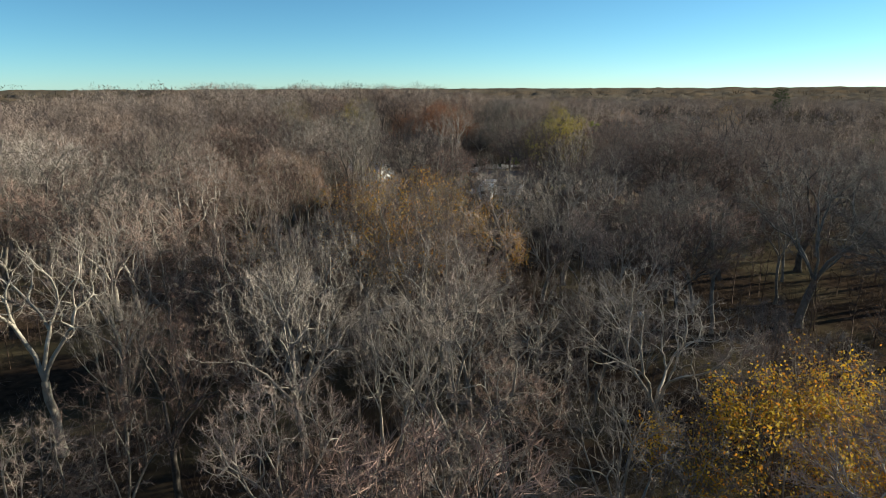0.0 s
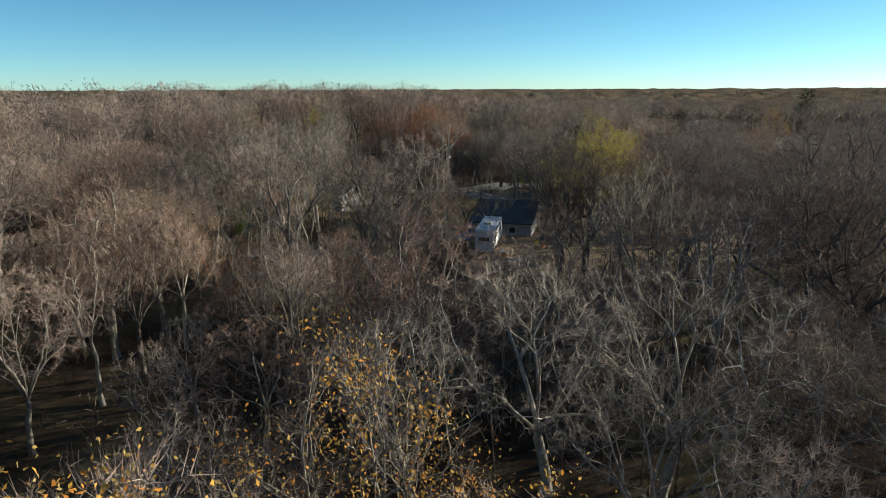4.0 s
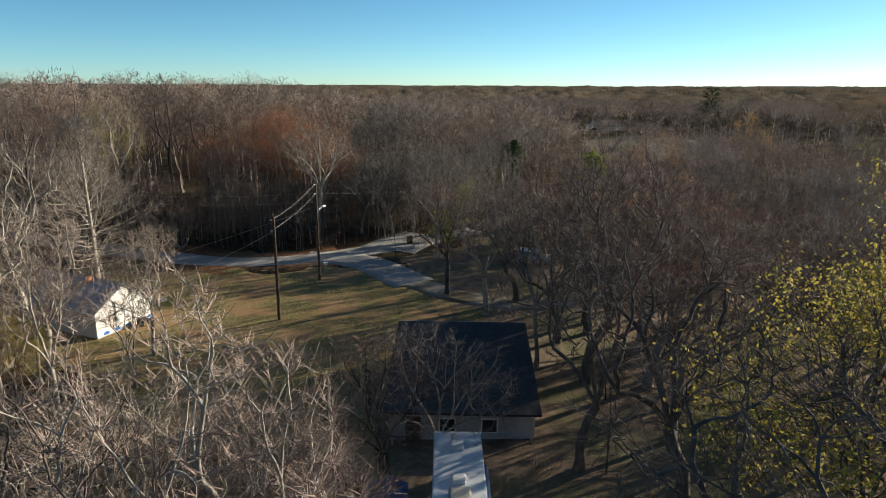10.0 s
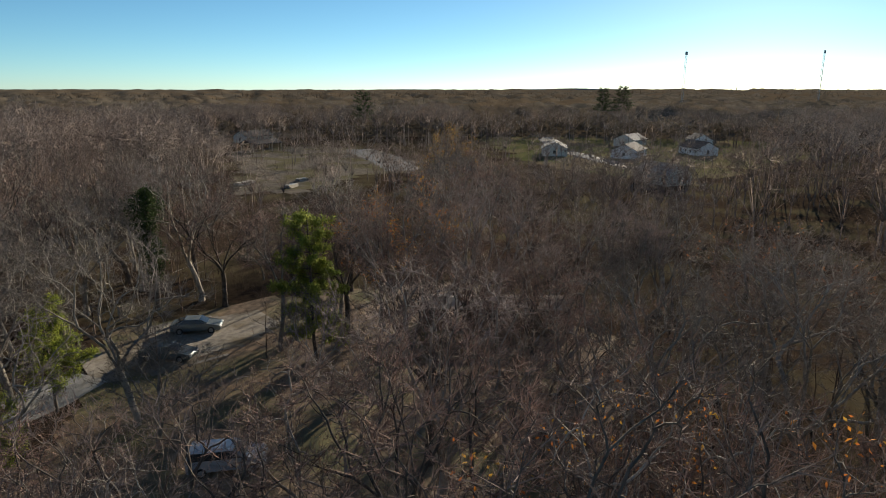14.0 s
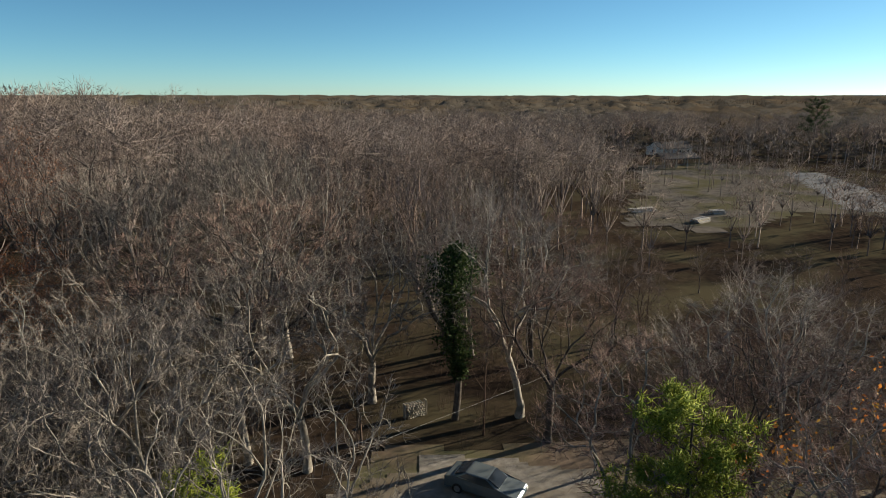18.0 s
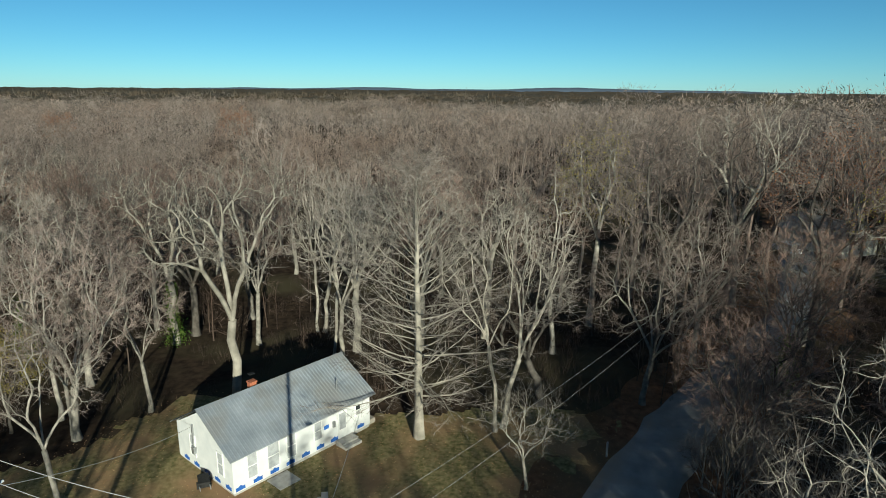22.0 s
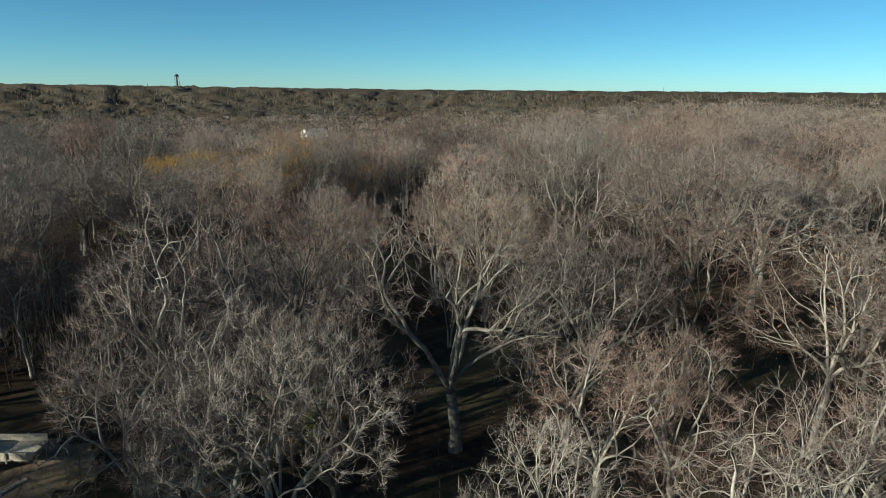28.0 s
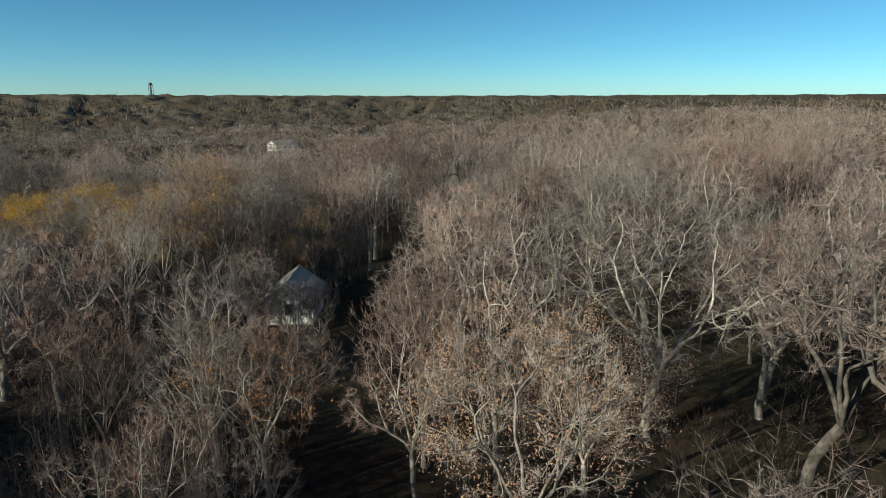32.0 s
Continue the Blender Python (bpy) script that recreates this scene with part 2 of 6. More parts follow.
def mesh_of(name, verts, faces, material):
    """A mesh from vertex rows and equal-sided face rows."""
    verts, faces = np.asarray(verts, np.float32), np.asarray(faces, np.int32)
    me = bpy.data.meshes.new(name)
    me.vertices.add(len(verts))
    me.vertices.foreach_set("co", verts.ravel())
    k = faces.shape[1]
    me.loops.add(faces.size)
    me.loops.foreach_set("vertex_index", faces.ravel())
    me.polygons.add(len(faces))
    me.polygons.foreach_set("loop_start", np.arange(0, faces.size, k, dtype=np.int32))
    me.polygons.foreach_set("loop_total", np.full(len(faces), k, np.int32))
    me.update(calc_edges=True)
    me.materials.append(material)
    return me


def part(name, shape, material, parent=None, label=""):
    """Links a bmesh or a mesh as one object under a thing or a part."""
    if isinstance(shape, bmesh.types.BMesh):
        bmesh.ops.recalc_face_normals(shape, faces=shape.faces)
        me = bpy.data.meshes.new(name)
        shape.to_mesh(me)
        shape.free()
        me.materials.append(material)
    else:
        me = shape
    ob = new(name, me)
    if parent:
        ob.parent = parent
    if label:
        ob["label"] = label
    return ob


def thing(name, m, label, category, group="", kind=""):
    ob = new(name)
    ob.empty_display_size = 0.3
    ob.matrix_world = m
    return tagged(ob, label, category, group, kind)


def slab(x0, y0, z0, x1, y1, z1, bevel=0.0, bm=None):
    bm = bm or bmesh.new()
    r = bmesh.ops.create_cube(bm, size=1.0)
    bmesh.ops.scale(bm, verts=r["verts"], vec=(abs(x1 - x0), abs(y1 - y0), abs(z1 - z0)))
    bmesh.ops.translate(bm, verts=r["verts"], vec=((x0 + x1) / 2, (y0 + y1) / 2, (z0 + z1) / 2))
    if bevel:
        es = list({e for v in r["verts"] for e in v.link_edges})
        bmesh.ops.bevel(bm, geom=es, offset=bevel, segments=2, profile=0.5, affect="EDGES")
    return bm


def prism(points, z0, z1, axis="z", bm=None):
    """A flat outline drawn out from z0 to z1 along the axis."""
    bm = bm or bmesh.new()

    def put(a, b, c):
        return (a, b, c) if axis == "z" else ((a, c, b) if axis == "y" else (c, a, b))

    lo = [bm.verts.new(put(a, b, z0)) for a, b in points]
    hi = [bm.verts.new(put(a, b, z1)) for a, b in points]
    bm.faces.new(lo)
    bm.faces.new(hi[::-1])
    for i in range(len(points)):
        j = (i + 1) % len(points)
        bm.faces.new((lo[i], hi[i], hi[j], lo[j]))
    return bm


def tubes(lines, sides):
    """Tapered tubes along polylines: lines of (points, radii). Returns vertex and triangle rows."""
    vs, fs, base = [], [], 0
    ring = np.arange(sides) * 2 * np.pi / sides
    for pts, rad in lines:
        pts = np.asarray(pts, float)
        d = np.gradient(pts, axis=0)
        d /= np.linalg.norm(d, axis=1)[:, None] + 1e-9
        ref = np.array([0.0, 0, 1]) if abs(d[0, 2]) < 0.8 else np.array([1.0, 0, 0])
        a = np.cross(d, ref)
        a /= np.linalg.norm(a, axis=1)[:, None] + 1e-9
        b = np.cross(d, a)
        rad = np.asarray(rad, float)[:, None, None]
        v = pts[:, None] + rad * (np.cos(ring)[None, :, None] * a[:, None] + np.sin(ring)[None, :, None] * b[:, None])
        n = len(pts)
        vs.append(v.reshape(-1, 3))
        i = np.arange(n - 1)[:, None] * sides
        j = np.arange(sides)[None]
        k = (np.arange(sides)[None] + 1) % sides
        p, q, r, s = i + j, i + k, i + sides + k, i + sides + j
        fs.append(base + np.concatenate([np.stack([p, q, r], -1).reshape(-1, 3), np.stack([p, r, s], -1).reshape(-1, 3)]))
        base += n * sides
    return np.concatenate(vs), np.concatenate(fs)


def spikes(p, q, r):
    """Thin three-sided spikes from base points p to tips q with base radii r."""
    p, q, r = np.asarray(p, float), np.asarray(q, float), np.asarray(r, float)
    d = q - p
    ref = np.where(np.abs(d[:, 2:3]) < 0.8 * np.linalg.norm(d, axis=1)[:, None], [[0.0, 0, 1]], [[1.0, 0, 0]])
    a = np.cross(d, ref)
    a /= np.linalg.norm(a, axis=1)[:, None] + 1e-9
    b = np.cross(d, a)
    b /= np.linalg.norm(b, axis=1)[:, None] + 1e-9
    v = [p + r[:, None] * (math.cos(t) * a + math.sin(t) * b) for t in (0, 2.094, 4.189)] + [q]
    n = len(p)
    v = np.stack(v, 1).reshape(-1, 3)
    i = np.arange(n)[:, None] * 4
    f = np.concatenate([i + [0, 1, 3], i + [1, 2, 3], i + [2, 0, 3]], 0)
    return v, f


def slivers(p, q, r):
    """The finest far twigs: a single narrow face each."""
    p, q, r = np.asarray(p, float), np.asarray(q, float), np.asarray(r, float)
    a = np.cross(q - p, np.roll(q - p, 1, 1) + [0.3, -0.2, 0.1])
    a /= np.linalg.norm(a, axis=1)[:, None] + 1e-9
    v = np.stack([p + r[:, None] * a, p - r[:, None] * a, q], 1).reshape(-1, 3)
    return v, np.arange(len(v)).reshape(-1, 3)


def joined(pieces):
    vs, fs, base = [], [], 0
    for v, f in pieces:
        vs.append(v)
        fs.append(f + base)
        base += len(v)
    return np.concatenate(vs), np.concatenate(fs)


def leaves(rng, centres, size, jitter):
    """Small folded leaves, each of two triangles, strewn about the centres."""
    n = len(centres)
    c = centres + rng.normal(0, jitter, (n, 3))
    a = rng.normal(0, 1, (n, 3))
    a /= np.linalg.norm(a, axis=1)[:, None]
    b = np.cross(a, rng.normal(0, 1, (n, 3)))
    b /= np.linalg.norm(b, axis=1)[:, None]
    nrm = np.cross(a, b)
    s = size * rng.uniform(0.6, 1.3, (n, 1))
    v = np.stack([c - a * s, c + b * s * 0.55 + nrm * s * 0.2, c + a * s, c - b * s * 0.55 + nrm * s * 0.2], 1).reshape(-1, 3)
    i = np.arange(n)[:, None] * 4
    return v, np.concatenate([i + [0, 1, 2], i + [0, 2, 3]], 0)


# ---- the lie of the land ----


def smooth(a, b, x):
    t = np.clip((x - a) / (b - a), 0, 1)
    return t * t * (3 - 2 * t)


def dip(x, y):
    """The broad valley south of the woods."""
    return -12.0 * smooth(-15, -130, y) * smooth(-220, -40, x) * (1 - smooth(-600, -1500, y))


def gz(x, y):
    """Ground height: a low rise under the yard and the southern woods, the lawn a little lower."""
    x, y = np.asarray(x, float), np.asarray(y, float)
    rise = 1.5 * (1 - smooth(92, 112, y)) * np.maximum(smooth(-6, 3, x), 1 - smooth(60, 80, y))
    far = np.hypot(x, y - 80)
    hollow = -5.0 * np.exp(-((x - 78) / 52) ** 2 - ((y + 72) / 60) ** 2) + dip(x, y)
    return rise + hollow + 0.12 * np.sin(x * 0.21 + 1) * np.sin(y * 0.17) * smooth(250, 60, far)


def on_ground(x, y, dz=0.0, turn=0.0):
    return pose(x, y, float(gz(x, y)) + dz, 0, 0, turn)


def canopy(x, y):
    """Height of the far tree tops, with the hills behind them."""
    d = np.hypot(x, y - 80)
    az = np.degrees(np.arctan2(x, y - 80))
    hill = 16 * smooth(300, 1100, d) * np.clip(1 - np.abs(az - 140) / 45, 0, 1)
    hill = hill + 12 * smooth(100, 140, d) * np.clip(1.3 - np.abs(az + 25) / 40, 0, 1) * (1 - smooth(180, 245, d))
    hill = hill + 9 * smooth(350, 1200, d) * np.clip(1.3 - np.abs(az - 75) / 45, 0, 1)
    return 13.5 + hill + 3.0 * smooth(500, 2500, d)


HOUSE = (-20.2, 130.7, 148.85)
ROAD = [(-120, 196), (-92, 186), (-62, 176), (-44, 164.9), (-34.5, 158.5), (-27, 154.7), (-22, 152.2), (-16, 150.0), (-9, 150.2), (-2, 152.2), (6, 156.5), (13, 162.2), (19, 165.4)]
DRIVE = [(0.5, 150), (4.5, 143), (8, 136.5), (12, 131.5), (18, 129), (27, 131)]
CORRIDOR = [(4, -25), (3, 20), (0, 70), (8, 110), (25, 140), (14, 152), (-6, 143), (-15, 112), (-18, 70), (-20, 20)]


def near_line(x, y, line):
    best = np.full(np.shape(x), 1e9)
    for (ax, ay), (bx, by) in zip(line, line[1:]):
        t = np.clip(((x - ax) * (bx - ax) + (y - ay) * (by - ay)) / ((bx - ax) ** 2 + (by - ay) ** 2), 0, 1)
        best = np.minimum(best, np.hypot(x - ax - t * (bx - ax), y - ay - t * (by - ay)))
    return best


def in_poly(x, y, poly):
    inside = np.zeros(np.shape(x), bool)
    for (ax, ay), (bx, by) in zip(poly, poly[1:] + poly[:1]):
        cross = (ay > y) != (by > y)
        inside ^= cross & (x < (bx - ax) * (y - ay) / ((by - ay) or 1e-9) + ax)
    return inside


LAWN = [(-31, 121), (-21, 117), (-20, 101), (-18, 87), (-3, 82.5), (-1.5, 98), (1.5, 101), (1, 116), (14, 122), (14, 128), (7, 135), (1, 147), (-12, 150), (-26, 152), (-34, 155), (-33, 143), (-31, 138)]
YARD = [(1, 80.5), (14, 78.5), (36, 80), (46, 100), (44, 132), (60, 140), (62, 165), (40, 176), (22, 176), (16, 158), (5, 150), (8, 138), (0, 118)]
PARKING = [(17, 163), (24, 161.5), (33, 163), (38, 167), (36, 172.5), (28, 174.5), (20, 170)]
ESTATE = [(150, 188), (262, 196), (440, 330), (500, 500), (340, 500), (225, 350), (162, 256)]
LOT = [(62, 246), (78, 238), (104, 256), (118, 252), (136, 272), (152, 324), (130, 352), (100, 346), (82, 290)]
LOT_ROAD = [(113, 259), (124, 255), (137, 275), (151, 322), (139, 326), (126, 290)]


def clear_of(x, y):
    """How far a place is open: 0 woods, 1 bare."""
    bare = near_line(x, y, ROAD) < np.where(x < -34, 1.3, 3.9)
    bare |= near_line(x, y, DRIVE) < 3.2
    bare |= in_poly(x, y, LAWN) | in_poly(x, y, PARKING)
    bare |= (np.abs(x + 15.2 + (80 - y) * 0.12) < 4.6) & (y < 84) & (y > 0)
    bare |= np.hypot(x + 26, y - 130) < 7.5
    bare |= in_poly(x, y, LOT) & (np.sin(x * 12.9898 + y * 78.233) > 0.15)
    bare |= in_poly(x, y, LOT_ROAD)
    bare |= in_poly(x, y, ESTATE) & (np.sin(x * 12.9898 + y * 78.233) > -0.25)
    bare |= np.hypot(x + 12, y - 23) < 4.6
    bare |= np.hypot(x + 88, y - 186) < 8
    return bare


def line_strip(line, width, dz, step=2.0, wobble=0.25, seed=3):
    """A ribbon that follows a line over the ground."""
    rng = np.random.default_rng(seed)
    pts = []
    for (ax, ay), (bx, by) in zip(line, line[1:]):
        n = max(2, int(math.hypot(bx - ax, by - ay) / step))
        pts += [(ax + (bx - ax) * i / n, ay + (by - ay) * i / n) for i in range(n)]
    pts.append(line[-1])
    p = np.array(pts, float)
    for _ in range(6):
        p[1:-1] = 0.25 * p[:-2] + 0.5 * p[1:-1] + 0.25 * p[2:]
    d = np.gradient(p, axis=0)
    d /= np.linalg.norm(d, axis=1)[:, None]
    nrm = np.stack([-d[:, 1], d[:, 0]], 1)
    rows = []
    for k, f in enumerate((-1.0, -0.96, -0.5, 0, 0.5, 0.96, 1.0)):
        w = f * width / 2 + (rng.normal(0, wobble, len(p)) if abs(f) > 0.9 else 0)
        q = p + nrm * np.reshape(w, (-1, 1))
        z = gz(q[:, 0], q[:, 1]) + (dz if abs(f) < 0.99 else -0.05) + 0.03 * (1 - abs(f))
        rows.append(np.column_stack([q, z]))
    v = np.stack(rows, 1)
    n, m = v.shape[:2]
    i = np.arange(n - 1)[:, None] * m + np.arange(m - 1)[None]
    f = np.stack([i, i + m, i + m + 1, i + 1], -1).reshape(-1, 4)
    return v.reshape(-1, 3), f


# ground: one sheet to the horizon, its litter colour darkened for woodland shade
gx = np.concatenate([-np.geomspace(4500, 140, 16), np.arange(-130, 151, 2.5), np.geomspace(160, 4500, 16)])
gy = np.concatenate([80 - np.geomspace(4500, 170, 16), np.arange(-85, 246, 2.5), 80 + np.geomspace(175, 4500, 16)])
gx2, gy2 = np.meshgrid(gx, gy)
gv = np.column_stack([gx2.ravel(), gy2.ravel(), gz(gx2.ravel(), gy2.ravel())])
gi = np.arange(len(gy) - 1)[:, None] * len(gx) + np.arange(len(gx) - 1)[None]
gf = np.stack([gi, gi + 1, gi + len(gx) + 1, gi + len(gx)], -1).reshape(-1, 4)
tagged(part("ground", mesh_of("ground", gv, gf, LITTER_SHADED), LITTER_SHADED), "brown leaf-covered woodland ground, darkened in colour for forest shade", "ground", kind="structure")


def patch(name, poly, dz, material, label, step=0.4, ragged=1.6, seed=1):
    """A ragged-edged sheet inside an outline, laid just over the ground."""
    xs, ys = [p[0] for p in poly], [p[1] for p in poly]
    x = np.arange(min(xs), max(xs), step)
    y = np.arange(min(ys), max(ys), step)
    X, Y = np.meshgrid(x, y)
    wob = [noise.noise(Vector((a * 0.25, b * 0.25, seed))) * ragged + noise.noise(Vector((a * 0.9, b * 0.9, seed + 5))) * ragged * 0.4 for a, b in zip(X.ravel(), Y.ravel())]
    W = np.reshape(wob, X.shape)
    keep = in_poly(X + W, Y + np.roll(W, 3, 0), poly)
    idx = np.arange(X.size).reshape(X.shape)
    ok = keep[:-1, :-1] & keep[1:, :-1] & keep[:-1, 1:] & keep[1:, 1:]
    a, b, c, d = idx[:-1, :-1][ok], idx[:-1, 1:][ok], idx[1:, 1:][ok], idx[1:, :-1][ok]
    f = np.stack([a, b, c, d], 1)
    used, inv = np.unique(f, return_inverse=True)
    v = np.column_stack([X.ravel(), Y.ravel(), gz(X.ravel(), Y.ravel()) + dz + 0.03 * np.abs(W.ravel())])[used]
    me = mesh_of(name, v, inv.reshape(f.shape), material)
    return tagged(part(name, me, material), label, name.split("_")[0], kind="structure")


STREET = tinted("estate_asphalt", (0.12, 0.12, 0.122), (0.19, 0.188, 0.185), 0.5, 0.9, 0.3, 20)
patch("lawn", LAWN, 0.03, GRASS, "patchy autumn lawn strewn with brown leaves")
patch("yard_ground", YARD, 0.02, tinted("yard_litter", (0.115, 0.087, 0.063), (0.24, 0.175, 0.125), 1.2, 0.95, 0.8, 12, c=(0.13, 0.12, 0.065), patch=0.12), "leaf-strewn dirt yard under trees", ragged=2.0, seed=4, step=0.8)
patch("gravel_lot", LOT, 0.05, tinted("dirt_lot", (0.10, 0.088, 0.074), (0.18, 0.158, 0.135), 0.6, 0.95, 0.6, 8, c=(0.11, 0.10, 0.06), patch=0.1, spec=0.0), "pale gravel lot among bare trees", step=2.0, ragged=3.0, seed=7)
patch("lot_road", LOT_ROAD, 0.09, STREET, "grey asphalt of the lot among bare trees", step=1.5, ragged=1.2, seed=21)
VERGE = tinted("leafy_verge", (0.10, 0.055, 0.034), (0.24, 0.13, 0.075), 1.6, 0.95, 0.8, 12, c=(0.14, 0.10, 0.06), patch=0.15, spec=0.0)
patch("parking_ground", PARKING, 0.06, GRAVEL, "rough pale gravel parking place beside the pine", step=0.5, ragged=1.8, seed=12)
patch("estate_ground", ESTATE, 0.05, tinted("estate_lawn", (0.06, 0.075, 0.03), (0.13, 0.12, 0.06), 0.4, 0.95, 0.5, 6, c=(0.15, 0.12, 0.08), patch=0.04, spec=0.0), "green-brown lawns of the far housing estate", step=4.0, ragged=6.0, seed=17)
rv_, rf_ = line_strip([(172, 205), (180, 226), (196, 254), (203, 270), (243, 313), (281, 340), (330, 400), (400, 470)], 7.5, 0.12, 4.0, 0.2, 15)
tagged(part("estate_street", mesh_of("estate_street", rv_, rf_, STREET), STREET), "grey asphalt street of the far housing estate", "road", kind="structure")
rv_, rf_ = line_strip([p for p in ROAD if p[0] < 0], 11.0, 0.045, wobble=0.7, seed=8)
tagged(part("verge", mesh_of("verge", rv_, rf_, VERGE), VERGE), "rust-brown leaf litter along the lane", "verge", kind="structure")
rv_, rf_ = line_strip(ROAD, 4.7, 0.07, wobble=0.12)
tagged(part("road", mesh_of("road", rv_, rf_, ASPHALT), ASPHALT), "worn grey asphalt lane with ragged edges", "road", kind="structure")
rv_, rf_ = line_strip(DRIVE, 3.6, 0.085, wobble=0.15, seed=5)
tagged(part("driveway", mesh_of("driveway", rv_, rf_, GRAVEL), GRAVEL), "pale gravel driveway curving off the lane", "driveway", kind="structure")
rv_, rf_ = line_strip([(-7, 152), (-1.5, 150.6), (2, 147.2), (4.4, 143), (6.6, 138.6)], 5.6, 0.10, 0.8, 0.12, 9)
tagged(part("lane_apron", mesh_of("lane_apron", rv_, rf_, ASPHALT), ASPHALT), "widened asphalt where the drive meets the lane", "road", kind="structure")
rv_, rf_ = line_strip([(4, 154), (7.5, 159.5), (10.5, 162.5)], 8.5, 0.095, 0.8, 0.12, 10)
tagged(part("lane_bay", mesh_of("lane_bay", rv_, rf_, ASPHALT), ASPHALT), "wide asphalt turning bay of the lane", "road", kind="structure")

# ---- trees ----


def grow(seed, H, spread, limbs=10, sub=6, fine=5, twigs=8, lean=0.0, style="round", trunk_r=None, bare_to=0.3, twig_len=0.62, kink=0.2, sides=5, limb_r=0.5, top=0.74, twig_r=0.0095, steps=6, thin=False, lift=0.07):
    """A bare tree: trunk, curving limbs and branches as tapered tubes, finer growth as spikes and slivers. Returns limbs, twigs and the twig tips."""
    rng = np.random.default_rng(seed)
    r0 = trunk_r or 0.0088 * H + 0.02
    n = 9
    z = np.linspace(0, 1, n)
    drift = np.cumsum(rng.normal(0, kink * 0.55, (n, 2)), 0) * np.linspace(0, 1, n)[:, None]
    lx = lean * np.array([math.cos(seed), math.sin(seed)])
    trunk = np.column_stack([drift + z[:, None] ** 1.2 * lx * H * 0.25, z * H * top])
    trad = r0 * (1 - z) ** 0.75 + 0.02
    trad[0] *= 1.35

    def unit(d):
        return d / (np.linalg.norm(d, axis=-1, keepdims=True) + 1e-9)

    def at(line, f):
        k = f * (len(line) - 1)
        a = min(int(k), len(line) - 2)
        return line[a] + (line[a + 1] - line[a]) * (k - a), unit(line[a + 1] - line[a]), a

    heavy, light, hosts, boughs = [(trunk, trad)], [], [], []
    for i in range(limbs):
        f = bare_to + (0.97 - bare_to) * (i + rng.uniform(0, 0.9)) / limbs
        p, _, a = at(trunk, f)
        az = i * 2.4 + rng.uniform(-0.6, 0.6)
        g = min(1.0, (f - bare_to) / (1 - bare_to))
        m = steps
        bend, rise = kink, lift
        if style == "pyramid":
            length, up, rise = spread * (0.78 + 0.6 * g - 1.2 * g * g) * rng.uniform(0.75, 1.1), -0.12 + 0.4 * g + 1.9 * g ** 2.5, 0.10
        elif style == "vase":
            length, up = spread * rng.uniform(0.8, 1.3), 0.9 + 0.7 * f
        else:
            length = spread * (0.35 + 0.85 * math.sin(math.pi * (g * 0.72 + 0.2))) * rng.uniform(0.75, 1.2)
            up = rng.uniform(0.1, 0.6) + 1.1 * g
        d = unit(np.array([math.cos(az), math.sin(az), up]))
        q, pts = p.copy(), [p.copy()]
        for _ in range(m - 1):
            d = unit(d + rng.normal(0, bend, 3) + np.array([0, 0, rise]))
            q = q + d * length / (m - 1)
            q[2] = min(q[2], H * 0.95)
            pts.append(q.copy())
        r = max(0.02, np.interp(f, z, trad) * rng.uniform(0.8, 1.2) * limb_r)
        rad = r * np.linspace(1, 0.2, m)
        heavy.append((np.array(pts), rad))
        hosts.append((np.array(pts), rad, length))
    hosts.append((trunk[5:], trad[5:], H * 0.3))
    for pts, rad, length in hosts:
        for j in range(sub):
            f = min(1.0, 0.2 + 0.85 * (j + rng.uniform(0, 0.8)) / sub)
            p, d0, a = at(pts, f)
            side = unit(np.cross(d0, rng.normal(0, 1, 3)))
            d = unit(d0 * 0.8 + side * rng.uniform(0.4, 0.9) + np.array([0, 0, 0.18]))
            ln = max(0.9, length * rng.uniform(0.32, 0.5) * (1.15 - 0.55 * f))
            d2 = unit(d + rng.normal(0, kink * 1.3, 3) + np.array([0, 0, lift * 1.6]))
            line = np.array([p, p + d * ln * 0.5, p + (d + d2) * ln * 0.5])
            line[:, 2] = np.minimum(line[:, 2], H * 0.985)
            r = max(0.010, rad[a] * 0.5)
            if thin:
                light.append((line, [r, r * 0.65, 0.007]))
            else:
                w = rng.normal(0, 0.07 * ln, (2, 3))
                light.append((np.array([line[0], line[0] * 0.4 + line[1] * 0.6 + w[0], line[1] * 0.6 + line[2] * 0.4 + w[1], line[2]]), [r, r * 0.75, r * 0.45, 0.006]))
            boughs.append(line)
    boughs = np.array(boughs)

    def sprout(base, tip, each, reach, wild, rise):
        k = np.repeat(np.arange(len(base)), each)
        t = rng.uniform(0.2, 1.0, (len(k), 1))
        p = base[k] * (1 - t) + tip[k] * t
        d = unit(unit(tip - base)[k] * 0.8 + rng.normal(0, wild, (len(k), 3)) + np.array([0, 0, rise]))
        return p, p + d * reach * rng.uniform(0.5, 1.3, (len(k), 1)) * (1.25 - 0.5 * t)

    # branchlets stand on both halves of every bough, twigs on the branchlets
    half = np.concatenate([boughs[:, :2], boughs[:, 1:]])
    fp, fq = sprout(half[:, 0], half[:, 1], max(1, fine // 2), twig_len * 1.9, 0.52, 0.08)
    tp, tq = sprout(fp, fq, twigs, twig_len, 0.52, 0.06)
    if thin:
        bark = joined([tubes(heavy, sides), spikes([l[0] for l, _ in light], [l[1] * 1.06 - l[0] * 0.06 for l, _ in light], [r[0] * 0.75 for _, r in light]),
                       spikes([l[1] for l, _ in light], [l[2] for l, _ in light], [r[1] * 0.6 for _, r in light])])
    else:
        bark = joined([tubes(heavy, sides), tubes(light, 3)])
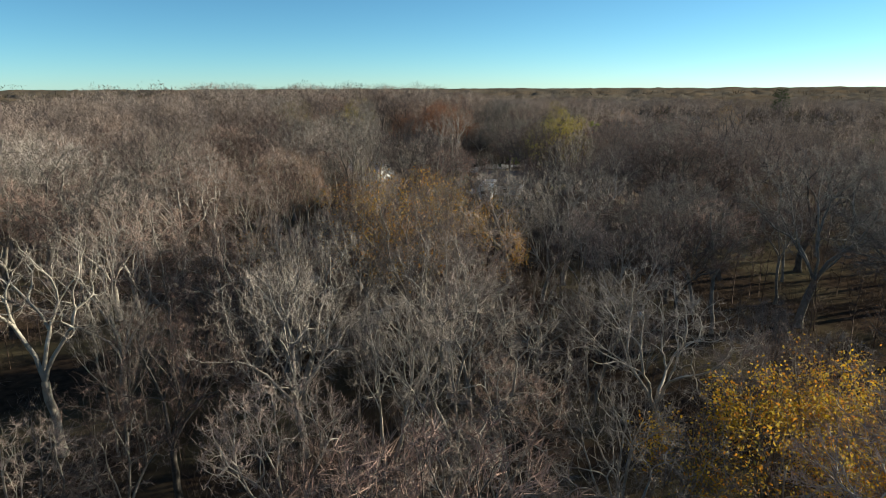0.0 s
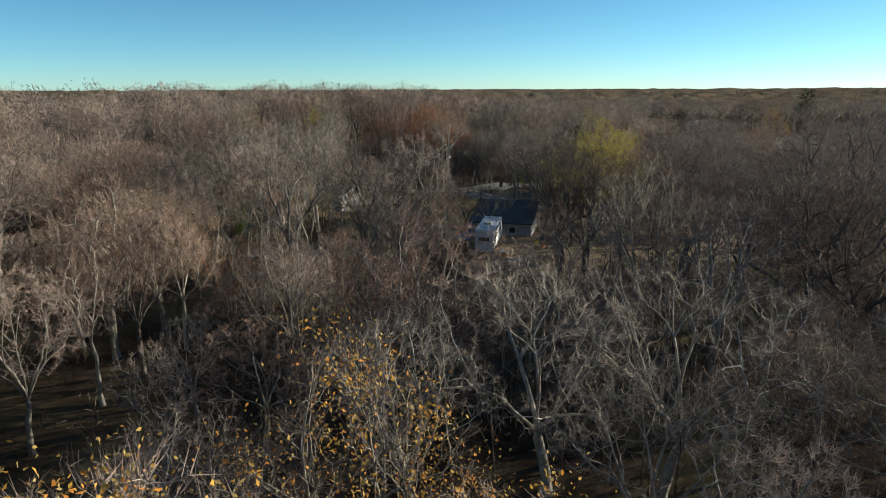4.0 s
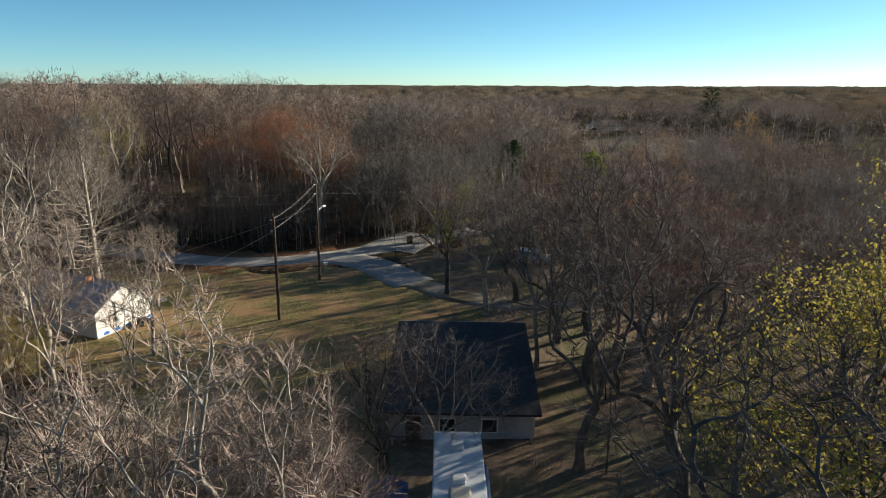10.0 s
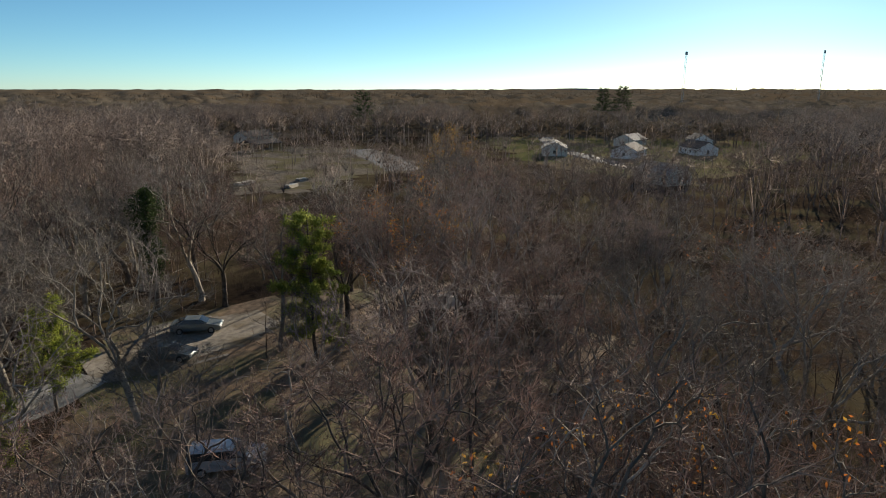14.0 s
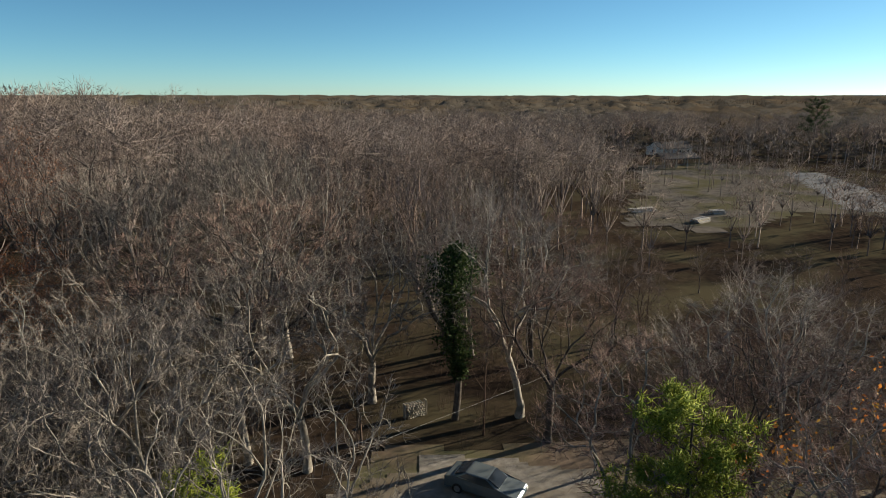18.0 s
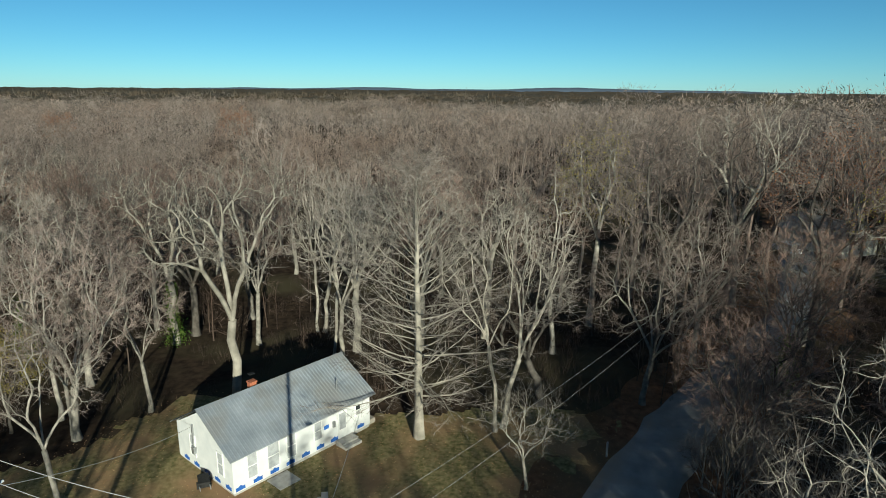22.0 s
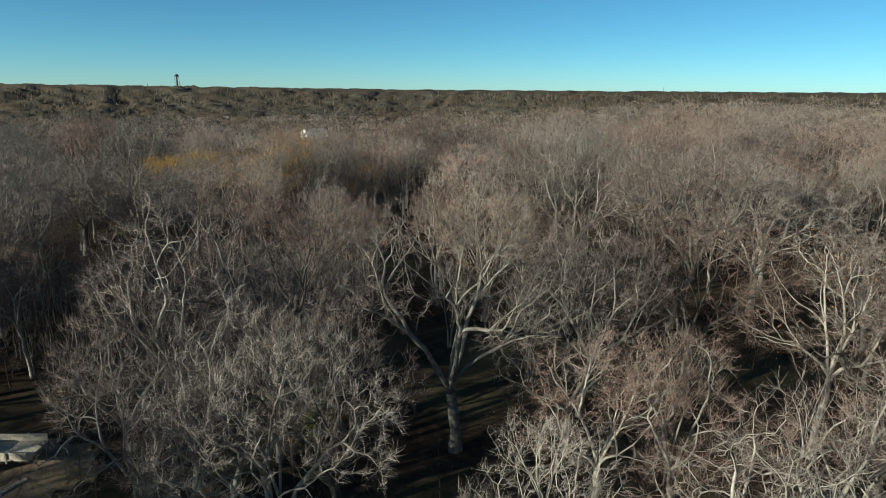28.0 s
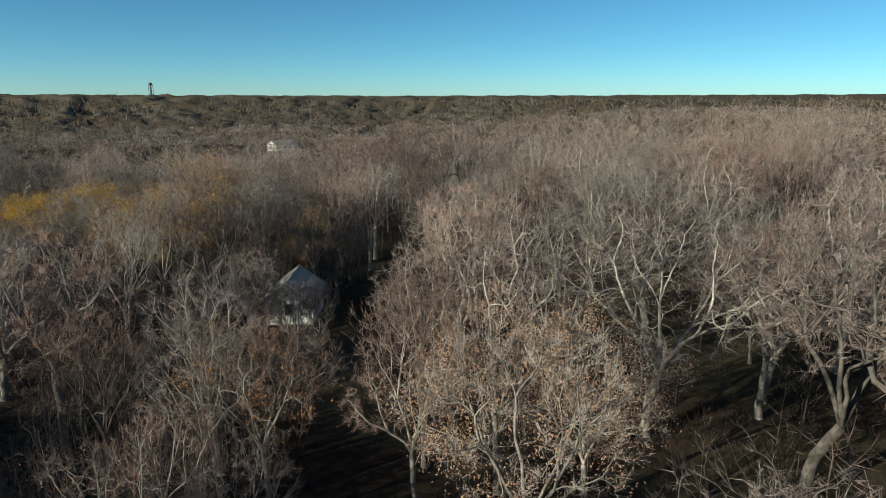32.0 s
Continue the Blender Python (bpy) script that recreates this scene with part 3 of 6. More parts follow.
    crown = joined([slivers(fp, fq, rng.uniform(0.8, 1.4, len(fp)) * twig_r * 1.5), slivers(tp, tq, rng.uniform(0.6, 1.1, len(tp)) * twig_r)])
    return bark, crown, tq


def lobed_points(rng, H, spread, low, count, lobes, flat):
    """Places of twig ends over a crown of rounded lobes."""
    mid, half = H * (low + 1) / 2, H * (1 - low) / 2
    az = np.arange(lobes) * 2.4 + rng.uniform(-0.5, 0.5, lobes)
    el = np.arcsin(np.clip(np.linspace(-0.45, 0.95, lobes) + rng.uniform(-0.15, 0.15, lobes), -0.6, 1))
    u = np.column_stack([np.cos(az) * np.cos(el), np.sin(az) * np.cos(el), np.sin(el)])
    size = rng.uniform(0.34, 0.52, lobes)
    c = u * (1 - size)[:, None] * rng.uniform(0.85, 1.15, (lobes, 1))
    w = rng.choice(lobes, count * 3, p=size ** 2 / np.sum(size ** 2))
    e = rng.normal(0, 1, (count * 3, 3))
    e /= np.linalg.norm(e, axis=1)[:, None]
    p = c[w] + e * (size[w] * rng.uniform(0.45, 1.0, count * 3) ** 0.5)[:, None]
    d = np.linalg.norm(p, axis=1)
    p = p[(d > 0.38) & (d < 1.15)][:count]
    p[:, 2] = np.where(p[:, 2] < 0, p[:, 2] * flat, p[:, 2])
    return p * [spread, spread, half] + [0, 0, mid]


def branching(seed, H, spread, ends=700, twigs=4, low=0.3, lobes=9, fork=0.34, lean=0.0, kink=0.07, twig_len=0.58, twig_r=0.0095, trunk_r=None, rise=0.12, flat=0.8, limbs=5, sides=6, stems=1, taper=0.535, light_sides=3):
    """A bare tree whose trunk forks again and again towards the twig ends of a rounded crown. Returns limbs, twigs and twig tips."""
    rng = np.random.default_rng(seed)
    pts = lobed_points(rng, H, spread, low, ends, lobes, flat)
    side = np.array([math.cos(seed), math.sin(seed), 0])
    pts += side * lean * spread * (pts[:, 2:3] / H)
    r_end = max(0.0055, (trunk_r or 0.0095 * H + 0.035) / len(pts) ** taper)
    heavy, light, tb, te = [], [], [], []

    def curve(a, da, b, r0, r1, n):
        ln = np.linalg.norm(b - a)
        t = np.linspace(0, 1, n)[:, None]
        c = a + da * ln * 0.45
        line = a * (1 - t) ** 2 + 2 * c * t * (1 - t) + b * t * t
        line[1:-1] += rng.normal(0, kink * 0.16 * ln, (n - 2, 3))
        return line, r0 + (r1 - r0) * t[:, 0]

    def spread_out(a, da, group, depth):
        n = len(group)
        if n <= 2:
            for p in group:
                tb.append(a)
                te.append(p)
                light.append((np.array([a, (a + p) / 2 + rng.normal(0, 0.05, 3), p]), [r_end * 1.25, r_end, r_end * 0.55]))
            return
        k = limbs if depth == 0 else (2 if n < 12 or rng.uniform() < 0.6 else 3)
        v = group - a
        v = v / (np.linalg.norm(v, axis=1)[:, None] + 1e-9)
        cen = v[rng.choice(n, min(k, n), replace=False)]
        for _ in range(5):
            own = np.argmax(v @ cen.T, 1)
            cen = np.array([v[own == i].mean(0) if np.any(own == i) else cen[i] for i in range(len(cen))])
            cen /= np.linalg.norm(cen, axis=1)[:, None] + 1e-9
        for i in range(len(cen)):
            g = group[own == i]
            if not len(g):
                continue
            goal = g.mean(0)
            b = a + (goal - a) * (rng.uniform(0.42, 0.62) if len(g) > 2 else 0.35)
            ln = np.linalg.norm(b - a)
            b = b + rng.normal(0, kink, 3) * ln + np.array([0, 0, -0.06 * ln])
            start = da * 0.55 + cen[i] * 0.6
            start /= np.linalg.norm(start) + 1e-9
            r0, r1 = r_end * (len(g) + 1) ** taper * 1.08, r_end * (len(g) * 0.8 + 0.6) ** taper
            m = 5 if len(g) > 24 else (4 if len(g) > 6 else 3)
            bough = curve(a, start, b, r0, r1, m)
            (heavy if len(g) > 9 else light).append(bough)
            if len(g) < 14:
                tb.append(bough[0][-2])
                te.append(b)
            out = b - a
            spread_out(b, out / (np.linalg.norm(out) + 1e-9), g, depth + 1)

    share = np.argmax(pts[:, :2] @ np.array([[math.cos(k * 6.283 / stems + seed), math.sin(k * 6.283 / stems + seed)] for k in range(stems)]).T, 1) if stems > 1 else np.zeros(len(pts), int)
    for k in range(stems):
        g = pts[share == k]
        foot = np.array([0.0, 0, 0]) + (np.array([math.cos(k * 6.283 / stems + seed), math.sin(k * 6.283 / stems + seed), 0]) * 0.3 if stems > 1 else 0)
        head = np.array([g[:, 0].mean() * 0.45, g[:, 1].mean() * 0.45, H * fork * rng.uniform(0.9, 1.1)]) + rng.normal(0, 0.2, 3) * [1, 1, 0]
        r = r_end * (len(g)) ** taper
        line, rad = curve(foot, np.array([0.0, 0, 1]) + side * 0.1 * lean, head, r * 1.2, r, 6)
        rad[0] *= 1.35
        heavy.append((line, rad))
        spread_out(head, np.array([0.0, 0, 1]), g, 0)
    tb, te = np.array(tb), np.array(te)
    out = te - np.array([0, 0, H * (low + 0.3) * 0.8])
    out /= np.linalg.norm(out, axis=1)[:, None]
    q = np.repeat(np.arange(len(tb)), twigs)
    t = rng.uniform(0.0, 1.0, (len(q), 1))
    ax = te - tb
    ax /= np.linalg.norm(ax, axis=1)[:, None] + 1e-9
    p = tb[q] * (1 - t) + te[q] * t
    d = ax[q] * 0.6 + out[q] * 0.35 + rng.normal(0, 0.6, (len(q), 3)) + [0, 0, rise]
    d /= np.linalg.norm(d, axis=1)[:, None]
    tip = p + d * twig_len * rng.uniform(0.45, 1.25, (len(q), 1))
    bark = joined([tubes(heavy, sides), tubes(light, light_sides)])
    return bark, slivers(p, tip, rng.uniform(0.7, 1.3, len(q)) * twig_r), tip


def sparse_tree(seed, H, spread, count, r=0.05, low=0.3, reach=1.4, lobes=9):
    """A far tree: a stem and limbs as spikes, and a crown of rounded lobes covered with outward twigs."""
    rng = np.random.default_rng(seed)
    mid, half = H * (low + 1) / 2, H * (1 - low) / 2
    az = np.arange(lobes) * 2.4 + rng.uniform(-0.5, 0.5, lobes)
    el = np.arcsin(np.clip(np.linspace(-0.35, 0.95, lobes) + rng.uniform(-0.15, 0.15, lobes), -0.6, 1))
    u = np.column_stack([np.cos(az) * np.cos(el), np.sin(az) * np.cos(el), np.sin(el)])
    size = rng.uniform(0.36, 0.55, lobes)
    c = u * (1 - size)[:, None] * rng.uniform(0.85, 1.1, (lobes, 1))
    w = rng.integers(0, lobes, count)
    e = rng.normal(0, 1, (count, 3)) + u[w] * 0.7 + [0, 0, 0.15]
    e /= np.linalg.norm(e, axis=1)[:, None]
    bough = rng.integers(0, 8, count)
    g = rng.normal(0, 1, (lobes, 8, 3)) + u[:, None] * 0.7 + [0, 0, 0.15]
    g /= np.linalg.norm(g, axis=2)[:, :, None]
    e = e * 0.75 + g[w, bough] * 0.75
    e /= np.linalg.norm(e, axis=1)[:, None]
    p = (c[w] + e * (size[w] * rng.uniform(0.4, 0.85, count))[:, None]) * [spread, spread, half] + [0, 0, mid]
    d = e + rng.normal(0, 0.55, (count, 3)) + [0, 0, 0.08]
    d /= np.linalg.norm(d, axis=1)[:, None]
    q = p + d * rng.uniform(0.5, 1.2, (count, 1)) * reach
    fork = np.array([[0, 0, low * H * 1.05]])
    lq = c * [spread, spread, half] + [0, 0, mid]
    P = np.concatenate([[[0, 0, 0]], np.repeat(fork, lobes, 0)])
    Q = np.concatenate([[[rng.normal(0, 0.3), rng.normal(0, 0.3), H * 0.7]], lq])
    if count > 300:
        gp = np.repeat(lq, 8, 0)
        gq = ((c[:, None] + g * (size * 0.95)[:, None, None]) * [spread, spread, half] + [0, 0, mid]).reshape(-1, 3)
        P, Q = np.concatenate([P, gp]), np.concatenate([Q, gq])
        return joined([spikes(P, Q, np.concatenate([[0.011 * H], np.full(lobes, 0.006 * H), np.full(lobes * 8, 0.0022 * H)])), slivers(p, q, np.full(count, r))])
    return joined([spikes(P, Q, np.concatenate([[0.011 * H], np.full(lobes, 0.006 * H)])), slivers(p, q, np.full(count, r))])


MODELS = {}
CAT = {"bare_tree": "bare tree", "leafy_tree": "autumn tree"}


def model(key, seed, H, spread, bark, twig, leaf=None, leaf_count=0, leaf_size=0.09, leaf_jit=0.35, clumps=0, **kw):
    (bv, bf), (tv, tf), tips = grow(seed, H, spread, **kw) if "style" in kw else branching(seed, H, spread, **kw)
    parts = [("trunk", mesh_of("trunk", bv, bf, bark)), ("crown", mesh_of("crown", tv, tf, twig))]
    for p in parts[0][1].polygons:
        p.use_smooth = True
    if leaf:
        rng = np.random.default_rng(seed + 500)
        c = tips[rng.integers(0, len(tips), leaf_count)]
        if clumps:
            c = tips[rng.integers(0, len(tips), clumps)][(rng.uniform(0, 1, leaf_count) ** 1.5 * clumps).astype(int)]
        lv, lf = leaves(rng, c, leaf_size, leaf_jit)
        parts.append(("leaves", mesh_of("leaves", lv, lf, leaf)))
    MODELS[key] = (H, parts)


def plant(key, x, y, height, label, group="", turn=0.0, name="bare_tree", wide=1.0):
    H, parts = MODELS[key]
    s = height / H
    ob = thing(name, on_ground(x, y, -0.06, turn) @ Matrix.Diagonal((s * wide, s * wide, s, 1)), label, CAT[name], group)
    for pn, me in parts:
        part(pn, me, None, ob)
    return ob


model("slim_a", 11, 15, 4.3, BARK, TWIG, ends=620, low=0.30, lobes=8, fork=0.36, limbs=4, rise=0.3)
model("slim_b", 12, 14, 4.0, BARK, TWIG_RED, ends=580, low=0.34, lobes=7, fork=0.40, limbs=3, lean=0.3, rise=0.3)
model("slim_c", 13, 14, 4.4, BARK_PALE, TWIG_PALE, ends=580, low=0.28, lobes=8, fork=0.34, limbs=4, lean=0.25, rise=0.3, stems=2)
model("oak_a", 21, 14, 6.2, BARK, TWIG, ends=950, low=0.24, lobes=11, fork=0.27, kink=0.085)
model("oak_b", 22, 14, 6.6, BARK_PALE, TWIG_PALE, ends=800, low=0.22, lobes=10, fork=0.24, kink=0.11, lean=0.35, limbs=4, trunk_r=0.2)
model("oak_c", 23, 13, 6.0, BARK_DARK, TWIG_RED, ends=900, low=0.24, lobes=11, fork=0.28, kink=0.085)
model("oak_d", 24, 15, 6.8, BARK_DARK, TWIG, ends=760, low=0.26, lobes=9, fork=0.24, kink=0.12, lean=0.4, limbs=4, trunk_r=0.27)
model("oak_e", 25, 13, 6.4, BARK, TWIG_PALE, ends=1000, low=0.18, lobes=12, fork=0.24, kink=0.08, lean=0.15)
model("great_oak", 27, 18, 8.6, BARK, TWIG, ends=1300, low=0.26, lobes=12, fork=0.26, kink=0.09, lean=-0.2, trunk_r=0.33)
model("pale_snag", 31, 17, 5.4, BARK_PALE, TWIG_PALE, ends=420, low=0.36, lobes=8, fork=0.36, kink=0.11, limbs=3, twigs=4, trunk_r=0.27)
model("pyramid", 41, 19, 7.8, BARK_PALE, TWIG_PALE, limbs=90, sub=5, fine=4, twigs=6, kink=0.09, style="pyramid", top=0.93, bare_to=0.17, trunk_r=0.32, twig_len=0.7, limb_r=0.22)
model("vase_oak", 29, 18, 6.8, BARK_PALE, TWIG_PALE, ends=820, low=0.42, lobes=10, fork=0.45, limbs=5, kink=0.08, trunk_r=0.28)
model("rust_oak", 51, 17, 6.0, BARK, TWIG, LEAF_RUST, 13000, 0.075, 0.45, clumps=420, ends=640, twigs=3, low=0.2, fork=0.25, lobes=12)
model("yellow_oak", 52, 14, 4.6, BARK, TWIG, LEAF_YELLOW, 2600, 0.07, 0.42, clumps=75, ends=640, twigs=4, low=0.25)
model("golden_oak", 56, 12, 6.6, BARK, TWIG, LEAF_GOLD, 14000, 0.085, 0.45, clumps=240, ends=640, twigs=3, low=0.15, fork=0.2, lobes=12)
model("olive_oak", 53, 19, 6.6, BARK_DARK, TWIG, LEAF_OLIVE, 17000, 0.08, 0.45, clumps=300, ends=760, twigs=4, low=0.22, fork=0.25, lobes=12)
model("tan_oak", 54, 15, 6.0, BARK, TWIG_PALE, LEAF_TAN, 9000, 0.06, 0.4, clumps=420, ends=900, twigs=5, low=0.15, fork=0.2, lobes=12)
model("orange_few", 58, 17, 7.0, BARK, TWIG_RED, LEAF_ORANGE, 1100, 0.08, 0.4, clumps=40, ends=1200, low=0.22, fork=0.25, lobes=12)
model("thicket", 57, 7, 3.0, BARK, TWIG, ends=520, low=0.05, fork=0.1, stems=4, limbs=3, lobes=9, rise=0.4, trunk_r=0.09)
model("few_leaves", 55, 14, 5.4, BARK, TWIG_RED, LEAF_RUST, 600, 0.07, 0.3, ends=780, low=0.26, lobes=10)
model("tall_a", 61, 22, 5.0, BARK_DARK, TWIG, ends=760, low=0.36, lobes=9, fork=0.42, limbs=3, rise=0.25, lean=0.15)
model("tall_b", 62, 22, 5.2, BARK_DARK, TWIG_RED, LEAF_RUST, 2600, 0.07, 0.3, ends=700, low=0.36, lobes=9, fork=0.4, limbs=4, rise=0.25)
model("tall_c", 63, 22, 5.2, BARK, TWIG, LEAF_OLIVE, 2600, 0.07, 0.3, ends=700, low=0.34, lobes=10, fork=0.42, limbs=3, rise=0.25)

GROUP = "trees of the bare autumn woods"
LANDMARKS = [
    ("pyramid", -28.6, 139.9, 19.5, "tall bare tree with a dense cone of fine pale branches"),
    ("oak_b", -23.9, 147.3, 7.0, "small crooked bare tree on the lawn by the lane"),
    ("vase_oak", -5.4, 159.5, 18.5, "large pale vase-shaped bare tree beside the lane"),
    ("oak_d", -11.2, 78.0, 18.0, "dark leaning bare tree with long forked limbs"),
    ("slim_a", -20.0, 109.6, 13.5, "grey bare tree with upswept limbs on the lawn edge"),
    ("pale_snag", -29.6, 126.2, 20.0, "tall pale-barked bare tree behind the white house"),
    ("oak_a", -24.0, 117.5, 15.0, "wide bare tree with sunlit grey limbs"),
    ("oak_a", -30.0, 101.0, 15.5, "grey bare tree at the edge of the woods"),
    ("oak_d", -13.1, 86.3, 14.0, "bent bare tree on the lawn edge"),
    ("great_oak", -20.4, 80.4, 18.5, "large thick-trunked bare oak with wide forked limbs"),
    ("oak_d", 13.2, 81.5, 18.0, "dark many-limbed bare tree in the yard"),
    ("oak_d", 15.9, 93.8, 17.0, "dark thick-trunked bare tree in the leaf-strewn yard"),
    ("oak_c", 9.8, 134.3, 14.0, "bare tree standing beside the gravel driveway"),
    ("oak_d", 16.8, 131.0, 14.5, "dark forked bare tree by the driveway"),
    ("slim_b", 20.2, 130.4, 14.0, "slim dark bare tree by the driveway"),
    ("oak_c", 26.5, 116.0, 15.0, "dark bare tree in the yard"),
    ("oak_b", 10.5, 149.5, 14.0, "bare crooked tree at the lane side"),
    ("slim_a", -17.5, 121.5, 12.0, "slim bare tree on the lawn in front of the white house"),
    ("oak_c", 39.5, 158.5, 15.0, "dark forked dead tree beside the green pine"),
    ("oak_b", 20.0, 154.8, 15.5, "wide pale-twigged bare tree beside the lane"),
    ("oak_b", 9.2, 168.5, 15.0, "wide bare tree with pale limbs across the lane"),
    ("oak_b", 14.6, 173.5, 15.0, "bare tree with sunlit crooked limbs across the lane"),
    ("oak_d", 17.9, 119.9, 14.0, "dark forked bare tree behind the outbuilding"),
    ("oak_d", 21.2, 121.5, 14.5, "dark crooked bare tree in the leaf-strewn yard"),
    ("oak_d", 17.5, 111.8, 19.5, "dark spreading bare tree in the leaf-strewn yard"),
    ("oak_c", 31.6, 111.0, 15.0, "dark bare tree in the open yard"),
    ("slim_a", -4.6, 83.2, 19.0, "tall upswept bare tree beside the camper yard"),
    ("oak_a", -3.6, 89.0, 12.0, "spreading bare tree beside the camper"),
    ("oak_b", -7.2, 85.6, 12.0, "bare tree with sunlit grey limbs at the woods' edge"),
    ("slim_b", -7.0, 91.0, 10.5, "slender reddish bare tree at the woods' edge"),
    ("oak_c", 22.0, 124.0, 17.0, "tall dark bare tree in the leaf-strewn yard"),
    ("oak_a", 28.5, 131.5, 16.5, "tall wide bare tree in the leaf-strewn yard"),
    ("oak_e", 34.0, 122.5, 17.0, "tall broad bare tree in the leaf-strewn yard"),
    ("orange_few", 24.0, 116.5, 17.0, "tall bare tree with a few last orange leaves"),
    ("oak_a", 12.8, 127.6, 14.0, "bare tree beside the gravel driveway"),
    ("oak_c", 33.0, 138.0, 15.0, "wide bare tree in front of the green pine"),
    ("pale_snag", -23.7, 108.0, 17.5, "pale forked bare tree with long broken limbs"),
    ("oak_b", -34.9, 104.1, 17.0, "wide pale-limbed bare tree in the western woods"),
    ("oak_e", -47.8, 103.7, 16.0, "broad grey bare tree in the western woods"),
    ("slim_c", -17.2, 115.5, 10.5, "small fine-twigged bare tree on the lawn edge"),
    ("pale_snag", -40.3, 114.6, 17.5, "tall pale-trunked bare tree deep in the woods"),
    ("slim_c", -45.6, 126.7, 17.0, "slim pale-trunked bare tree behind the white house"),
    ("slim_c", -38.0, 131.0, 18.0, "slim pale-trunked bare tree behind the white house"),
    ("slim_a", -24.5, 116.8, 11.0, "small slender bare tree on the lawn edge"),
    ("slim_a", -28.2, 120.1, 12.0, "slender straight bare tree beside the white house"),
    ("pale_snag", -61.0, 168.5, 23.5, "tall pale-limbed bare tree beyond the lane"),
    ("slim_c", -30.4, 145.2, 17.0, "tall fine-twigged bare tree beside the lane"),
    ("oak_b", -33.4, 40.8, 15.5, "wide bare tree with pale leaning limbs"),
    ("oak_c", 18.5, 35.0, 11.5, "low reddish bare tree in the southern woods"),
    ("oak_e", -47.5, 46.0, 15.0, "broad pale-twigged bare tree in the woods"),
    ("pale_snag", -59.3, 50.5, 15.5, "pale forked bare tree in the western woods"),
    ("oak_a", -9.0, 80.5, 12.5, "grey spreading bare tree at the end of the lawn"),
    ("oak_e", -4.0, 77.6, 12.0, "pale bare tree with dense twigs near the camper"),
    ("oak_b", -8.0, 8.5, 14.0, "pale bare tree in the southern woods"),
    ("oak_a", -12.0, 10.5, 14.0, "wide bare tree in front of a hidden white house"),
    ("oak_c", -16.0, 12.0, 13.5, "dark bare tree in front of a hidden white house"),
    ("slim_a", -10.0, 13.5, 13.5, "slim bare tree beside a hidden white house"),
    ("thicket", -16.5, 15.0, 8.2, "dense bare thicket around a hidden white house"),
    ("thicket", -13.4, 14.2, 8.4, "dense bare thicket around a hidden white house"),
    ("thicket", -10.4, 14.6, 8.0, "dense bare thicket around a hidden white house"),
    ("thicket", -7.6, 16.0, 7.6, "dense bare thicket around a hidden white house"),
    ("thicket", -12.4, 28.4, 5.8, "dense bare thicket beside a hidden white house"),
    ("thicket", -9.6, 27.4, 6.0, "dense bare thicket beside a hidden white house"),
    ("thicket", -15.0, 27.6, 5.4, "dense bare thicket beside a hidden white house"),
    ("thicket", -8.2, 19.0, 4.8, "dense bare thicket beside a hidden white house"),
    ("thicket", -7.6, 22.2, 4.8, "dense bare thicket beside a hidden white house"),
    ("thicket", -10.2, 17.4, 6.6, "dense bare thicket beside a hidden white house"),
    ("thicket", -12.0, 16.6, 7.4, "dense bare thicket around a hidden white house"),
    ("thicket", 16.5, 14.9, 5.6, "slender bare sapling clump holding a plastic bag"),
    ("oak_c", 1.0, 97.5, 10.5, "bare tree with a curved trunk beside the camper"),
    ("oak_d", 12.3, 99.0, 14.5, "dark thick-limbed bare tree beside the outbuilding"),
    ("oak_e", -7.0, 72.0, 13.0, "broad round-crowned bare tree with pale twigs"),
    ("oak_a", -30.0, 77.0, 15.5, "large pale-limbed bare tree beside the cutting"),
    ("oak_c", -3.0, 66.5, 11.0, "low reddish-twigged bare tree"),
    ("oak_b", -27.5, 81.5, 11.5, "pale crooked bare tree beside the cutting"),
    ("oak_e", 5.5, 163.5, 14.5, "broad bare tree with sunlit limbs across the lane"),
    ("oak_e", 13.5, 163.0, 15.0, "broad bare tree with dense sunlit twigs"),
    ("oak_b", 18.5, 172.5, 16.0, "large pale-limbed bare tree across the lane"),
    ("oak_e", 22.0, 181.5, 15.5, "wide bare tree with fine pale twigs"),
    ("oak_c", 50.5, 145.5, 13.0, "dark bare tree in front of the mobile home"),
    ("oak_c", 47.5, 151.0, 12.0, "dark bare tree beside the mobile home"),
    ("oak_c", 39.5, 150.5, 10.0, "low dark bare tree beside the mobile home"),
    ("slim_b", 43.5, 158.5, 12.0, "slim reddish bare tree beside the mobile home"),
    ("oak_c", 38.0, 163.0, 11.0, "dark bare tree beside the parking place"),
    ("oak_a", 31.5, 150.0, 9.0, "low grey bare tree in front of the green pine"),
    ("oak_e", -6.0, 2.0, 13.0, "round-crowned bare tree with pale twigs in the southern woods"),
    ("oak_a", -20.0, 6.5, 14.0, "broad grey bare tree in the southern woods"),
    ("pale_snag", -20.8, 1.0, 14.5, "pale long-limbed bare tree in the southern woods"),
    ("slim_a", 4.0, 4.0, 13.0, "slim grey bare tree in the southern woods"),
    ("slim_c", -0.4, -1.0, 12.0, "slim pale bare tree in the southern woods"),
    ("oak_a", -3.6, -7.6, 10.5, "low spreading bare tree in the southern woods"),
    ("slim_b", 6.2, -6.4, 11.0, "slim reddish bare tree in the southern woods"),
    ("oak_e", 10.6, -6.4, 10.5, "low broad bare tree in the southern woods"),
    ("oak_c", -11.5, -3.0, 11.5, "dark bare tree in the southern woods"),
    ("oak_a", 17.0, 20.0, 11.5, "grey spreading bare tree in the southern woods"),
    ("oak_c", 21.5, 23.0, 12.0, "dark spreading bare tree in the southern woods"),
